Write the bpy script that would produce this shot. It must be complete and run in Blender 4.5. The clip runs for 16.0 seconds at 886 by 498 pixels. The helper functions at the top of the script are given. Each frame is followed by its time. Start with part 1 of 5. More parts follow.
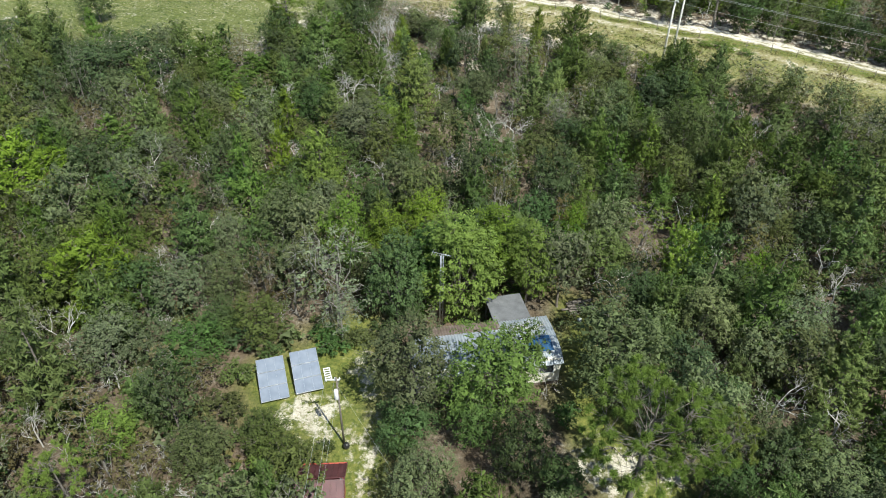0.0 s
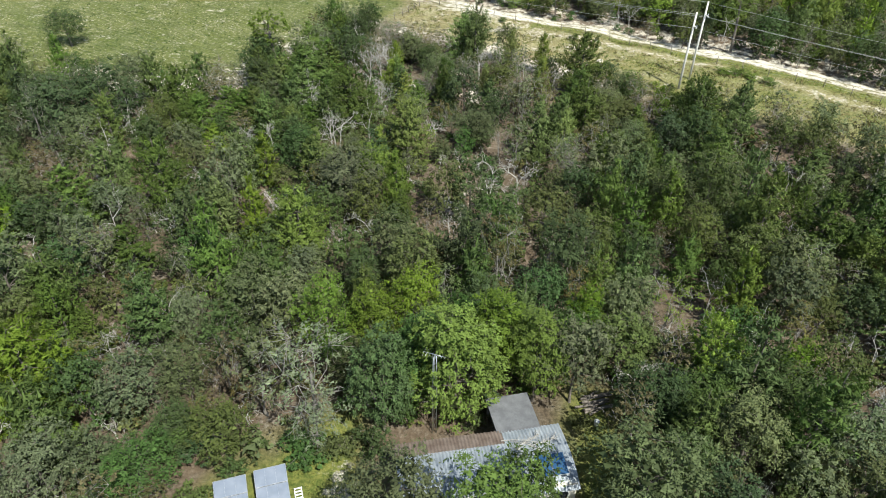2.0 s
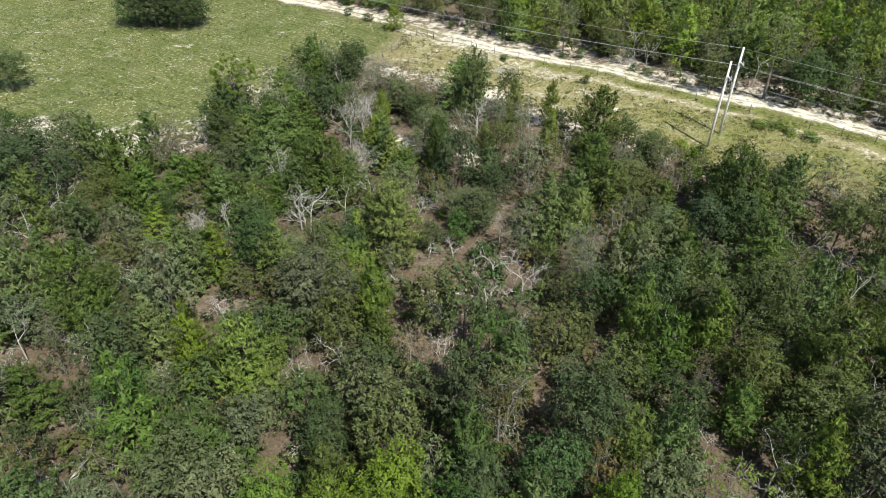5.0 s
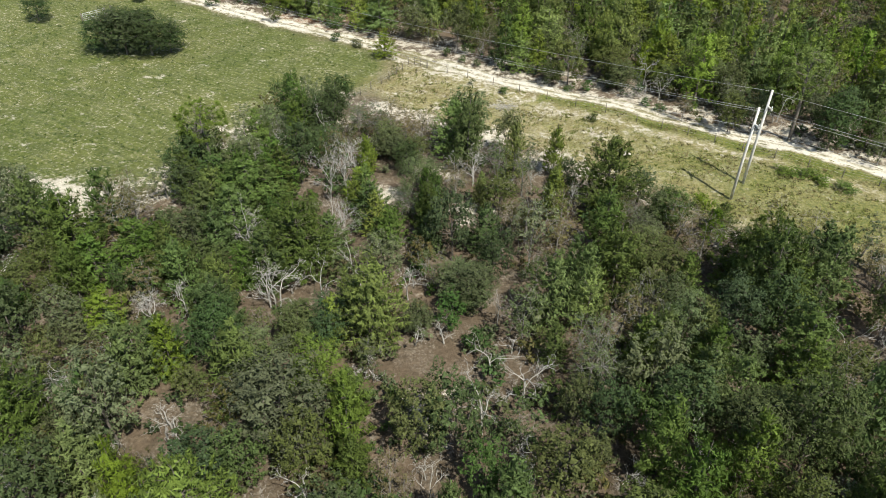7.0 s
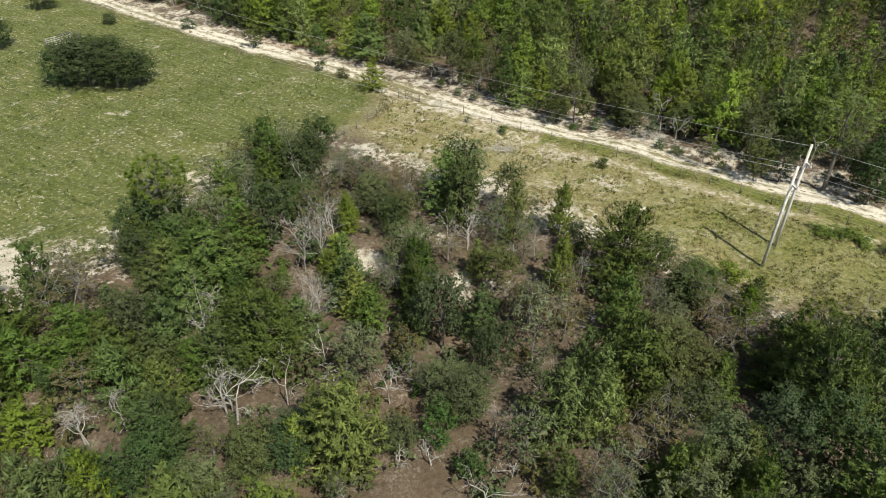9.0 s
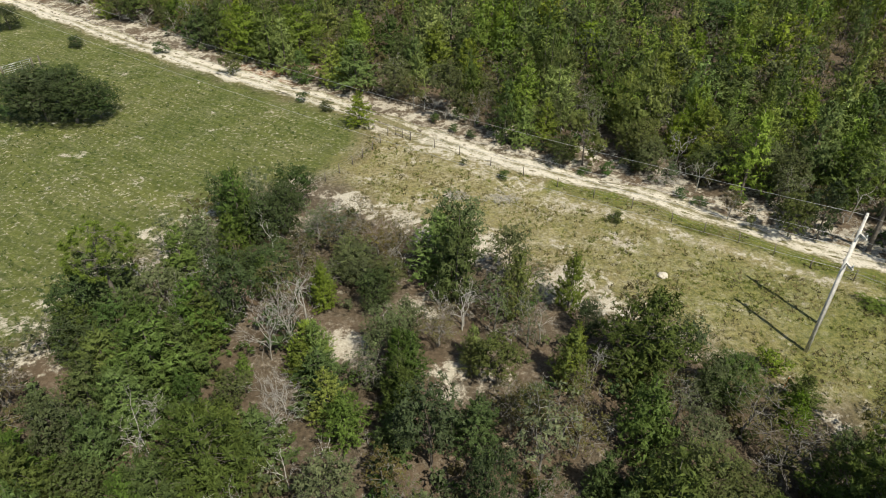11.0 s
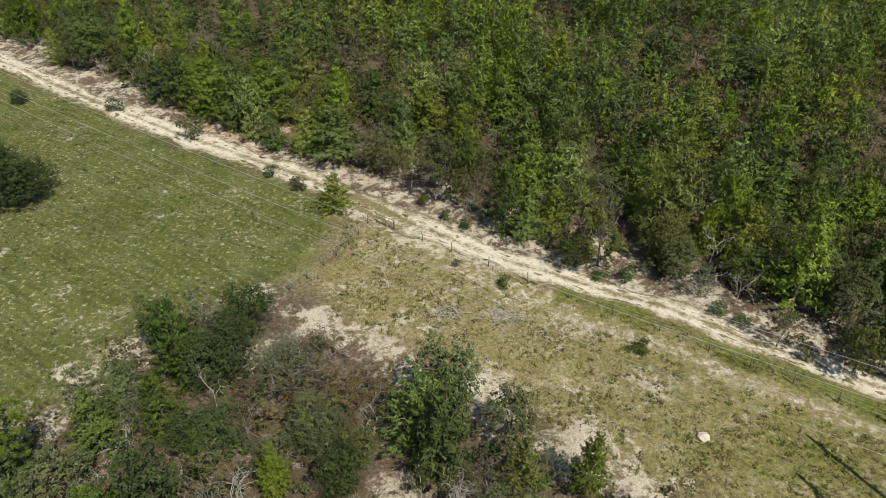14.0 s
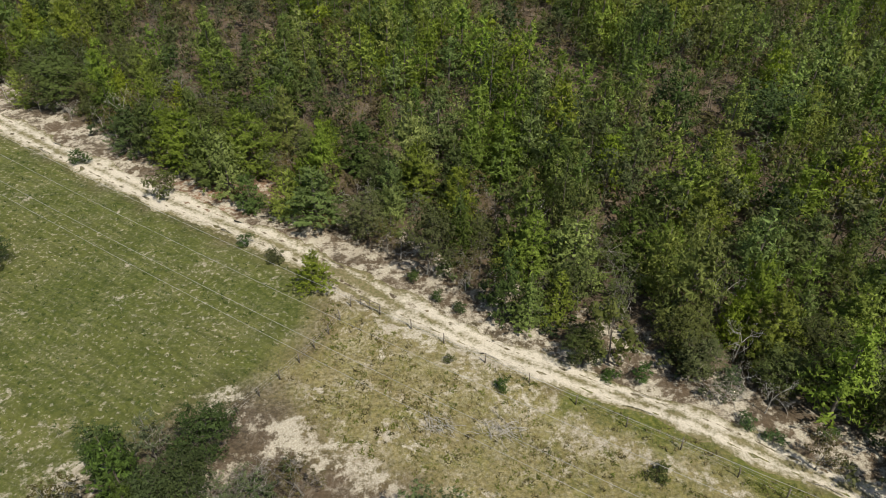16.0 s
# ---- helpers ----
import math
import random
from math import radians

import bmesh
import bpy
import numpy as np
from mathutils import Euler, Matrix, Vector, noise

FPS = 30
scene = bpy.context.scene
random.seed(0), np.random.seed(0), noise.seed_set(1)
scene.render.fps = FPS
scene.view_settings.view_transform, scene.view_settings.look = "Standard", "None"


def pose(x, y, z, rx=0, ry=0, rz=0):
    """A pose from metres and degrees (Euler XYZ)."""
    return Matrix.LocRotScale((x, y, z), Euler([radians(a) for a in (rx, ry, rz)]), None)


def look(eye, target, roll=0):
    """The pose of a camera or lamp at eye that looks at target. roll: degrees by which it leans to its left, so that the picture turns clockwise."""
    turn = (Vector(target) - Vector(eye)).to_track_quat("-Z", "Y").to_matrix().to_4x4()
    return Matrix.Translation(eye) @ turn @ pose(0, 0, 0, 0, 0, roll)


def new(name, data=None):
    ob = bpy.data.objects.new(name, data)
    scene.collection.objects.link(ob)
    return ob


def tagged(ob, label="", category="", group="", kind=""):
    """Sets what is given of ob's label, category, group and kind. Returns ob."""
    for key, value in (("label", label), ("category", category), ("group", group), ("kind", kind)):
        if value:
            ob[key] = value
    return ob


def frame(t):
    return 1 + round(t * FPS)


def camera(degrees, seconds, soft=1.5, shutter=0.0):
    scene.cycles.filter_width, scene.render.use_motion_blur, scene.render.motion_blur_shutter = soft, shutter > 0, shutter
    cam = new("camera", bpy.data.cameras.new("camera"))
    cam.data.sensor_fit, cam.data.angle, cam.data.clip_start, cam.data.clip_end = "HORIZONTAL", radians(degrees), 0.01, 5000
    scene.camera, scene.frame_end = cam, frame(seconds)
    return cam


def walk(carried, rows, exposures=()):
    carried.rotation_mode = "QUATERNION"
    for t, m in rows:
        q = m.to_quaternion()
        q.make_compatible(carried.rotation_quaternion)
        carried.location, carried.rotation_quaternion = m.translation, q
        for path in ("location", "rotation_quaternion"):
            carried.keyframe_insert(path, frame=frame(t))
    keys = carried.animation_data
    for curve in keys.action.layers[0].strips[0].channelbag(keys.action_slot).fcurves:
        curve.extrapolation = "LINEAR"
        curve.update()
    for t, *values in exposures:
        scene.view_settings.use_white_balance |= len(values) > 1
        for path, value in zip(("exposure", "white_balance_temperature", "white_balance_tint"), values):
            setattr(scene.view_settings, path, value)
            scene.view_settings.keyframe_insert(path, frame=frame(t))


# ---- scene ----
cam = camera(66.0, 16.0, soft=1.0)
# seconds, x, y, z, pitch, roll, yaw
PATH = [
    (0.0, 0.00, 0.00, 33.00, -37.19, -0.70, -0.09),
    (0.5, 0.06, 2.13, 33.02, -37.17, -0.70, -0.09),
    (1.0, 0.14, 4.27, 33.04, -37.14, -0.71, -0.08),
    (1.5, 0.26, 6.46, 33.06, -37.11, -0.71, -0.08),
    (2.0, 0.38, 8.68, 33.03, -37.09, -0.72, -0.07),
    (2.5, 0.49, 10.93, 32.98, -37.06, -0.72, -0.06),
    (3.0, 0.61, 13.19, 32.95, -37.03, -0.73, -0.06),
    (3.5, 0.73, 15.46, 32.94, -37.01, -0.73, -0.05),
    (4.0, 0.86, 17.74, 32.94, -36.98, -0.74, -0.05),
    (4.5, 1.02, 20.01, 32.98, -36.95, -0.74, -0.04),
    (5.0, 1.18, 22.28, 33.03, -36.93, -0.75, -0.03),
    (5.5, 1.36, 24.57, 33.10, -36.90, -0.75, -0.03),
    (6.0, 1.55, 26.87, 33.16, -36.87, -0.76, -0.02),
    (6.5, 1.73, 29.21, 33.21, -36.85, -0.76, -0.02),
    (7.0, 1.92, 31.60, 33.25, -36.82, -0.77, -0.01),
    (7.5, 2.10, 34.02, 33.27, -36.79, -0.77, -0.01),
    (8.0, 2.28, 36.43, 33.29, -36.77, -0.78, -0.00),
    (8.5, 2.48, 38.84, 33.30, -36.74, -0.78, 0.01),
    (9.0, 2.67, 41.25, 33.29, -36.72, -0.79, 0.01),
    (9.5, 2.85, 43.66, 33.26, -36.69, -0.79, 0.02),
    (10.0, 3.02, 46.05, 33.20, -36.66, -0.80, 0.02),
    (10.5, 3.17, 48.43, 33.13, -36.64, -0.80, 0.03),
    (11.0, 3.32, 50.81, 33.05, -36.61, -0.81, 0.03),
    (11.5, 3.46, 53.17, 32.98, -36.58, -0.81, 0.04),
    (12.0, 3.60, 55.53, 32.92, -36.56, -0.82, 0.05),
    (12.5, 3.76, 57.87, 32.93, -36.53, -0.83, 0.05),
    (13.0, 3.92, 60.21, 33.11, -36.50, -0.83, 0.06),
    (13.5, 4.08, 62.58, 33.55, -36.48, -0.84, 0.06),
    (14.0, 4.23, 64.99, 34.26, -36.45, -0.84, 0.07),
    (14.5, 4.40, 67.31, 34.84, -36.42, -0.85, 0.08),
    (15.0, 4.56, 69.55, 35.21, -36.40, -0.85, 0.08),
    (15.5, 4.71, 71.79, 35.55, -36.37, -0.86, 0.09),
    (16.0, 4.86, 74.07, 35.93, -36.34, -0.86, 0.09),
]
walk(cam, [(t, pose(x, y, z, 90 + pitch, roll, yaw)) for t, x, y, z, pitch, roll, yaw in PATH],
     exposures=[(0.0, 0.74, 6200, 2), (4.0, 0.68, 6350, 5), (7.0, 0.50, 6500, 5), (9.0, 0.29, 6800, 5), (12.5, 0.06, 7000, 6), (16.0, -0.08, 7050, 8)])

# ---- world and sun ----
SUN_EL, SUN_AZ = 56.0, -54.5
sun_dir = Vector((math.cos(radians(SUN_EL)) * math.cos(radians(SUN_AZ)), math.cos(radians(SUN_EL)) * math.sin(radians(SUN_AZ)), math.sin(radians(SUN_EL))))
world = bpy.data.worlds.new("sky")
scene.world = world
world.use_nodes = True
wt = world.node_tree
sky = wt.nodes.new("ShaderNodeTexSky")
sky.sky_type, sky.sun_disc = "NISHITA", False
sky.sun_elevation, sky.sun_rotation = radians(SUN_EL), radians(90 - SUN_AZ)
wt.links.new(sky.outputs[0], wt.nodes["Background"].inputs[0])
wt.nodes["Background"].inputs[1].default_value = 0.09
sun = new("sun", bpy.data.lights.new("sun", "SUN"))
sun.data.energy, sun.data.angle, sun.data.color = 4.9, radians(0.6), (1.0, 0.95, 0.87)
sun.matrix_world = look(sun_dir * 200, (0, 0, 0))


# ---- materials ----
def material(name):
    m = bpy.data.materials.new(name)
    m.use_nodes = True
    nt = m.node_tree
    return m, nt, nt.nodes["Principled BSDF"]


def noise_tex(nt, scale, detail=4.0, rough=0.6, coord="Object"):
    n = nt.nodes.new("ShaderNodeTexNoise")
    n.inputs["Scale"].default_value, n.inputs["Detail"].default_value, n.inputs["Roughness"].default_value = scale, detail, rough
    if coord:
        tc = nt.nodes.new("ShaderNodeTexCoord")
        nt.links.new(tc.outputs[coord], n.inputs["Vector"])
    return n


def ramp(nt, src, stops):
    r = nt.nodes.new("ShaderNodeValToRGB")
    el = r.color_ramp.elements
    while len(el) < len(stops):
        el.new(0.5)
    for e, (p, c) in zip(el, stops):
        e.position, e.color = p, (c if len(c) == 4 else (*c, 1))
    nt.links.new(src, r.inputs[0])
    return r.outputs[0]


def mix(nt, fac, a, b, mode="MIX"):
    n = nt.nodes.new("ShaderNodeMix")
    n.data_type, n.blend_type = "RGBA", mode
    for i, v in ((0, fac), (6, a), (7, b)):
        if hasattr(v, "links"):
            nt.links.new(v, n.inputs[i])
        else:
            n.inputs[i].default_value = v if i == 0 else (*v, 1)
    return n.outputs[2]


def calc(nt, op, a, b=0.0, c=0.0, clamp=False):
    n = nt.nodes.new("ShaderNodeMath")
    n.operation, n.use_clamp = op, clamp
    for i, v in enumerate((a, b, c)):
        if hasattr(v, "links"):
            nt.links.new(v, n.inputs[i])
        else:
            n.inputs[i].default_value = v
    return n.outputs[0]


def bump(nt, bsdf, height, strength, dist=0.02):
    b = nt.nodes.new("ShaderNodeBump")
    b.inputs["Strength"].default_value, b.inputs["Distance"].default_value = strength, dist
    nt.links.new(height, b.inputs["Height"])
    nt.links.new(b.outputs[0], bsdf.inputs["Normal"])


def leaf_material(name, base, dark, light, spread=0.5, crisp=-0.6, through_light=0.24, rough=0.7):
    """Foliage: each tree shifts a little, each leaf a little more; part of the light goes through."""
    m, nt, p = material(name)
    geo, info = nt.nodes.new("ShaderNodeNewGeometry"), nt.nodes.new("ShaderNodeObjectInfo")
    leaf = ramp(nt, geo.outputs["Random Per Island"], [(0.0, tuple((1 - 0.55 * crisp) * v for v in dark)), (0.5, base), (1.0, tuple((1 + 0.3 * crisp) * v for v in light))])
    patch = noise_tex(nt, 0.9, 2.0)
    big = ramp(nt, patch.outputs[0], [(0.3, (0.72, 0.72, 0.72)), (0.7, (1.25, 1.25, 1.2))])
    c = mix(nt, 1.0, leaf, big, "MULTIPLY")
    hsv = nt.nodes.new("ShaderNodeHueSaturation")
    tone = nt.nodes.new("ShaderNodeAttribute")
    tone.attribute_name = "tone"
    rnd = calc(nt, "FRACT", calc(nt, "ADD", info.outputs["Random"], tone.outputs["Fac"]))
    nt.links.new(calc(nt, "MULTIPLY_ADD", rnd, 0.07 * spread, 0.5 - 0.035 * spread), hsv.inputs["Hue"])
    nt.links.new(calc(nt, "MULTIPLY_ADD", calc(nt, "FRACT", calc(nt, "MULTIPLY", rnd, 7.3)), 0.5 * spread, 1.0 - 0.25 * spread), hsv.inputs["Saturation"])
    nt.links.new(calc(nt, "MULTIPLY_ADD", calc(nt, "FRACT", calc(nt, "MULTIPLY", rnd, 13.7)), 1.0 * spread, 1.0 - 0.48 * spread), hsv.inputs["Value"])
    nt.links.new(c, hsv.inputs["Color"])
    col = hsv.outputs[0]
    nt.links.new(col, p.inputs["Base Color"])
    p.inputs["Roughness"].default_value = rough
    p.inputs["Specular IOR Level"].default_value = 0.2
    tr = nt.nodes.new("ShaderNodeBsdfTranslucent")
    nt.links.new(mix(nt, 1.0, col, (1.0, 1.1, 0.55), "MULTIPLY"), tr.inputs[0])
    ms = nt.nodes.new("ShaderNodeMixShader")
    ms.inputs[0].default_value = through_light
    nt.links.new(p.outputs[0], ms.inputs[1])
    nt.links.new(tr.outputs[0], ms.inputs[2])
    nt.links.new(ms.outputs[0], nt.nodes["Material Output"].inputs[0])
    return m


def rough_material(name, a, b, scale=3.0, rough=0.85, relief=0.4, fine=40.0, metal=0.0, dist=0.02):
    m, nt, p = material(name)
    n1, n2 = noise_tex(nt, scale), noise_tex(nt, fine, 3.0)
    c = ramp(nt, n1.outputs[0], [(0.3, a), (0.7, b)])
    c = mix(nt, 0.5, c, ramp(nt, n2.outputs[0], [(0.3, (0.6, 0.6, 0.6)), (0.7, (1.3, 1.3, 1.3))]), "MULTIPLY")
    nt.links.new(c, p.inputs["Base Color"])
    p.inputs["Roughness"].default_value, p.inputs["Metallic"].default_value = rough, metal
    if relief:
        bump(nt, p, n2.outputs[0], relief, dist)
    return m


LEAF = {
    "dullpine": leaf_material("needle_dull", (0.098, 0.138, 0.036), (0.049, 0.069, 0.018), (0.157, 0.221, 0.058), 0.5),
    "olive": leaf_material("leaf_olive", (0.086, 0.104, 0.036), (0.043, 0.052, 0.018), (0.138, 0.166, 0.058), 0.5),
    "green": leaf_material("leaf_green", (0.064, 0.104, 0.030), (0.032, 0.052, 0.015), (0.102, 0.166, 0.048), 0.5),
    "lime": leaf_material("leaf_lime", (0.120, 0.175, 0.028), (0.072, 0.105, 0.017), (0.168, 0.245, 0.039), 0.35),
    "grey": leaf_material("leaf_greygreen", (0.106, 0.128, 0.060), (0.053, 0.064, 0.030), (0.170, 0.205, 0.096), 0.5),
    "pale": leaf_material("leaf_pale", (0.170, 0.200, 0.120), (0.102, 0.120, 0.072), (0.238, 0.280, 0.168), 0.3),
    "dark": leaf_material("leaf_dark", (0.056, 0.082, 0.030), (0.028, 0.041, 0.015), (0.090, 0.131, 0.048), 0.5),
    "rust": leaf_material("leaf_rust", (0.110, 0.096, 0.040), (0.055, 0.048, 0.020), (0.176, 0.154, 0.064), 0.5),
    "pine": leaf_material("needle_green", (0.162, 0.214, 0.046), (0.081, 0.107, 0.023), (0.259, 0.342, 0.074), 0.6, -0.55),
    "brightpine": leaf_material("needle_bright", (0.140, 0.190, 0.030), (0.084, 0.114, 0.018), (0.196, 0.266, 0.042), 0.3),
    "darkpine": leaf_material("needle_dark", (0.086, 0.125, 0.031), (0.043, 0.062, 0.015), (0.138, 0.200, 0.050), 0.5, -0.3),
    "grass": leaf_material("blade_green", (0.125, 0.145, 0.030), (0.065, 0.078, 0.016), (0.190, 0.215, 0.048), 0.0),
    "straw": leaf_material("blade_straw", (0.210, 0.175, 0.085), (0.105, 0.087, 0.043), (0.336, 0.280, 0.136), 0.0),
}
BARK = rough_material("bark", (0.090, 0.075, 0.060), (0.200, 0.175, 0.150), 6.0, 0.9, 0.6, 30.0)
TWIGWOOD = rough_material("grey_twig", (0.150, 0.135, 0.115), (0.290, 0.270, 0.240), 5.0, 0.9, 0.4, 30.0)
DEADWOOD = rough_material("dead_wood", (0.300, 0.280, 0.250), (0.520, 0.500, 0.460), 5.0, 0.85, 0.4, 30.0)


# ---- mesh helpers ----
def mesh_of(name, verts, faces, mat, smooth=False):
    """A mesh from an array of points and a list of index arrays (n x 3 or n x 4)."""
    me = bpy.data.meshes.new(name)
    faces = [np.asarray(f, dtype=np.int32) for f in faces if len(f)]
    verts = np.asarray(verts, dtype=np.float32)
    loops = np.concatenate([f.ravel() for f in faces])
    sizes = np.concatenate([np.full(len(f), f.shape[1], np.int32) for f in faces])
    me.vertices.add(len(verts))
    me.vertices.foreach_set("co", verts.ravel())
    me.loops.add(len(loops))
    me.loops.foreach_set("vertex_index", loops)
    me.polygons.add(len(sizes))
    me.polygons.foreach_set("loop_start", np.concatenate([[0], np.cumsum(sizes)[:-1]]).astype(np.int32))
    if smooth:
        me.polygons.foreach_set("use_smooth", np.ones(len(sizes), bool))
    me.update(calc_edges=True)
    me.materials.append(mat)
    return me


def join(pieces):
    """Joins (verts, tris, quads) triples into one."""
    vs, ts, qs, n = [], [], [], 0
    for v, t, q in pieces:
        vs.append(v)
        if len(t):
            ts.append(np.asarray(t) + n)
        if len(q):
            qs.append(np.asarray(q) + n)
        n += len(v)
    cat = lambda a, w: np.concatenate(a) if a else np.zeros((0, w), int)
    return np.concatenate(vs), cat(ts, 3), cat(qs, 4)


def unit(a):
    return a / np.maximum(np.linalg.norm(a, axis=-1, keepdims=True), 1e-9)


def cards(p, n, length, width, rng, along=None, fold=0.18):
    """Leaf blades at p that face n; along: the way the leaf points."""
    p, n = np.asarray(p, float), unit(np.asarray(n, float))
    if along is None:
        along = rng.normal(size=p.shape)
    u = unit(along - n * np.sum(along * n, 1, keepdims=True))
    v = np.cross(n, u)
    ln = (length * rng.uniform(0.7, 1.3, len(p)))[:, None]
    wd = (width * rng.uniform(0.7, 1.3, len(p)))[:, None]
    base = p - u * ln * 0.5
    corners = np.stack([base + v * wd * 0.5, base - v * wd * 0.5, p + u * ln * 0.5 + n * ln * fold], 1)
    return corners.reshape(-1, 3), np.arange(len(p) * 3).reshape(-1, 3), np.zeros((0, 4), int)


def tube(points, radii, sides=5):
    """A tapered limb along points."""
    points, radii = np.asarray(points, float), np.asarray(radii, float)
    d = unit(np.gradient(points, axis=0))
    ref = np.where(np.abs(d[:, 2:3]) > 0.9, np.array([[1.0, 0, 0]]), np.array([[0, 0, 1.0]]))
    u = unit(np.cross(d, ref))
    v = np.cross(d, u)
    a = np.linspace(0, 2 * np.pi, sides, endpoint=False)
    ring = points[:, None] + radii[:, None, None] * (np.cos(a)[None, :, None] * u[:, None] + np.sin(a)[None, :, None] * v[:, None])
    k, s = len(points), sides
    i, j = np.meshgrid(np.arange(k - 1), np.arange(s), indexing="ij")
    q = np.stack([i * s + j, i * s + (j + 1) % s, (i + 1) * s + (j + 1) % s, (i + 1) * s + j], -1).reshape(-1, 4)
    return ring.reshape(-1, 3), np.zeros((0, 3), int), q


def limb(a, b, r0, r1, rng, bend=0.12, steps=4, sides=4):
    a, b = np.asarray(a, float), np.asarray(b, float)
    t = np.linspace(0, 1, steps)[:, None]
    off = rng.normal(size=3) * bend * np.linalg.norm(b - a)
    pts = a + (b - a) * t + off * np.sin(np.pi * t)
    return tube(pts, r0 + (r1 - r0) * t[:, 0], sides)


def part(name, me, parent=None, label="", loc=None):
    ob = new(name, me)
    ob.parent = parent
    if loc is not None:
        ob.location = loc
    if label:
        ob["label"] = label
    return ob


# ---- trees: one builder for each kind, in metres ----
def knit(pieces):
    """One connected piece of wood: each limb is tied to the stem by a sliver inside it."""
    v, t, q = join(pieces)
    k, n = len(pieces[0][0]), 0
    ties = []
    for i, (pv, _, _) in enumerate(pieces):
        if i:
            near = int(np.argmin(np.linalg.norm(v[:n] - pv[0], axis=1)))
            ties.append((n, n + 1, near))
        n += len(pv)
    return v, np.concatenate([t, np.array(ties, int).reshape(-1, 3)]), q


def stem(points, radii, rings=9, sides=6):
    """A trunk through points, with rings enough to tie limbs to."""
    points, radii = np.asarray(points, float), np.asarray(radii, float)
    u, w = np.linspace(0, 1, len(points)), np.linspace(0, 1, rings)
    return tube(np.stack([np.interp(w, u, points[:, i]) for i in range(3)], -1), np.interp(w, u, radii), sides)


def ball(n, rng, up=0.0):
    """n ways spread evenly over a sphere, jittered; up lifts them."""
    k = np.arange(n) + 0.5
    z = 1 - 2 * k / n
    a = k * 2.39996 + rng.uniform(0, 6.28)
    d = np.stack([np.sqrt(1 - z * z) * np.cos(a), np.sqrt(1 - z * z) * np.sin(a), z], -1)
    return unit(d + rng.normal(size=(n, 3)) * 0.22 + np.array([0, 0, up]))


def build_broadleaf(seed, h=7.0, r=2.6, lobes=11, tufts=30, leaves=13, leaf=0.13, low=0.10, bare=0.0, gaps=0.20, limbs=0.30, rings=9, sides=6, droop=0.0, heart=60):
    """A crown of overlapping leafy lobes, each a shell of small tufts with gaps between, on a forking trunk."""
    rng = np.random.default_rng(seed)
    base = h * low
    mid = np.array([rng.normal() * 0.06 * r, rng.normal() * 0.06 * r, base + (h - base) * 0.46])
    half = np.array([r, r, (h - base) * 0.54])
    d = ball(lobes, rng, 0.22)
    cc = mid + d * half * rng.uniform(0.54, 0.74, (lobes, 1))
    cc[0] = mid + np.array([rng.normal() * 0.15 * r, rng.normal() * 0.15 * r, half[2] * 0.55])
    rad = r * rng.uniform(0.28, 0.48, lobes)
    tall = min(1.35, half[2] / r * 0.9)
    wood = [stem([(0, 0, -0.15), (rng.normal() * 0.08, rng.normal() * 0.08, base * 0.7), tuple(mid)], [0.020 * h, 0.015 * h, 0.008 * h], rings, sides)]
    pts, nrm, way, core = [], [], [], []
    for c, q in zip(cc, rad):
        start = np.array([0, 0, base * 0.6]) + (mid - np.array([0, 0, base * 0.6])) * rng.uniform(0.1, 0.95)
        wood.append(limb(start, c, (0.0055 - 0.002 * (bare > 0)) * h, 0.012, rng, 0.10, 3, 3))
        n = max(6, int(tufts * (q / r / 0.40) ** 2))
        inner = ball(heart, rng, 0.1)
        core.append((c + inner * np.array([1, 1, tall]) * q * rng.uniform(0.25, 0.60, (heart, 1)), inner + rng.normal(size=(heart, 3)) * 0.45, q))
        for w in ball(n, rng, 0.1):
            reach = q * rng.uniform(0.86, 1.04) * (1.30 if rng.uniform() < 0.06 else 1.0)
            p = c + w * np.array([1, 1, tall]) * reach
            hidden = np.linalg.norm((p - cc) / np.array([1, 1, tall]), axis=1) < 0.80 * rad
            if hidden.any() and rng.uniform() < 0.8 or rng.uniform() < gaps or p[2] < 0.25:
                continue
            out = unit(w + 0.5 * unit(p - mid))
            if rng.uniform() < limbs * (0.35 + 2.0 * bare):
                wood.append(limb(c, p + out * 0.10 * r * (1 + bare), 0.016, 0.006, rng, 0.10, 3, 3))
            if rng.uniform() < bare:
                wood.append(limb(c + (p - c) * 0.5, p + unit(out + rng.normal(size=3) * 0.6) * 0.24 * r, 0.012, 0.005, rng, 0.12, 3, 3))
            k = int(leaves * rng.uniform(0.6, 1.4))
            spread = q * rng.uniform(0.09, 0.17)
            pts.append(p + rng.normal(size=(k, 3)) * spread * np.array([1, 1, 0.75]))
            way.append(out + rng.normal(size=(k, 3)) * 0.8 - np.array([0, 0, droop]))
            nrm.append(out * 0.75 + np.array([0, 0, 0.5]) + rng.normal(size=(k, 3)) * 0.42)
    shell = cards(np.concatenate(pts), np.concatenate(nrm), leaf, leaf * 0.55, rng, np.concatenate(way))
    if bare:
        return knit(wood), shell
    # denser leafage inside the lobes
    mass = [cards(p, n, q * 1.9 / heart ** 0.5, q * 1.5 / heart ** 0.5, rng) for p, n, q in core]
    return knit(wood), join([shell, *mass])


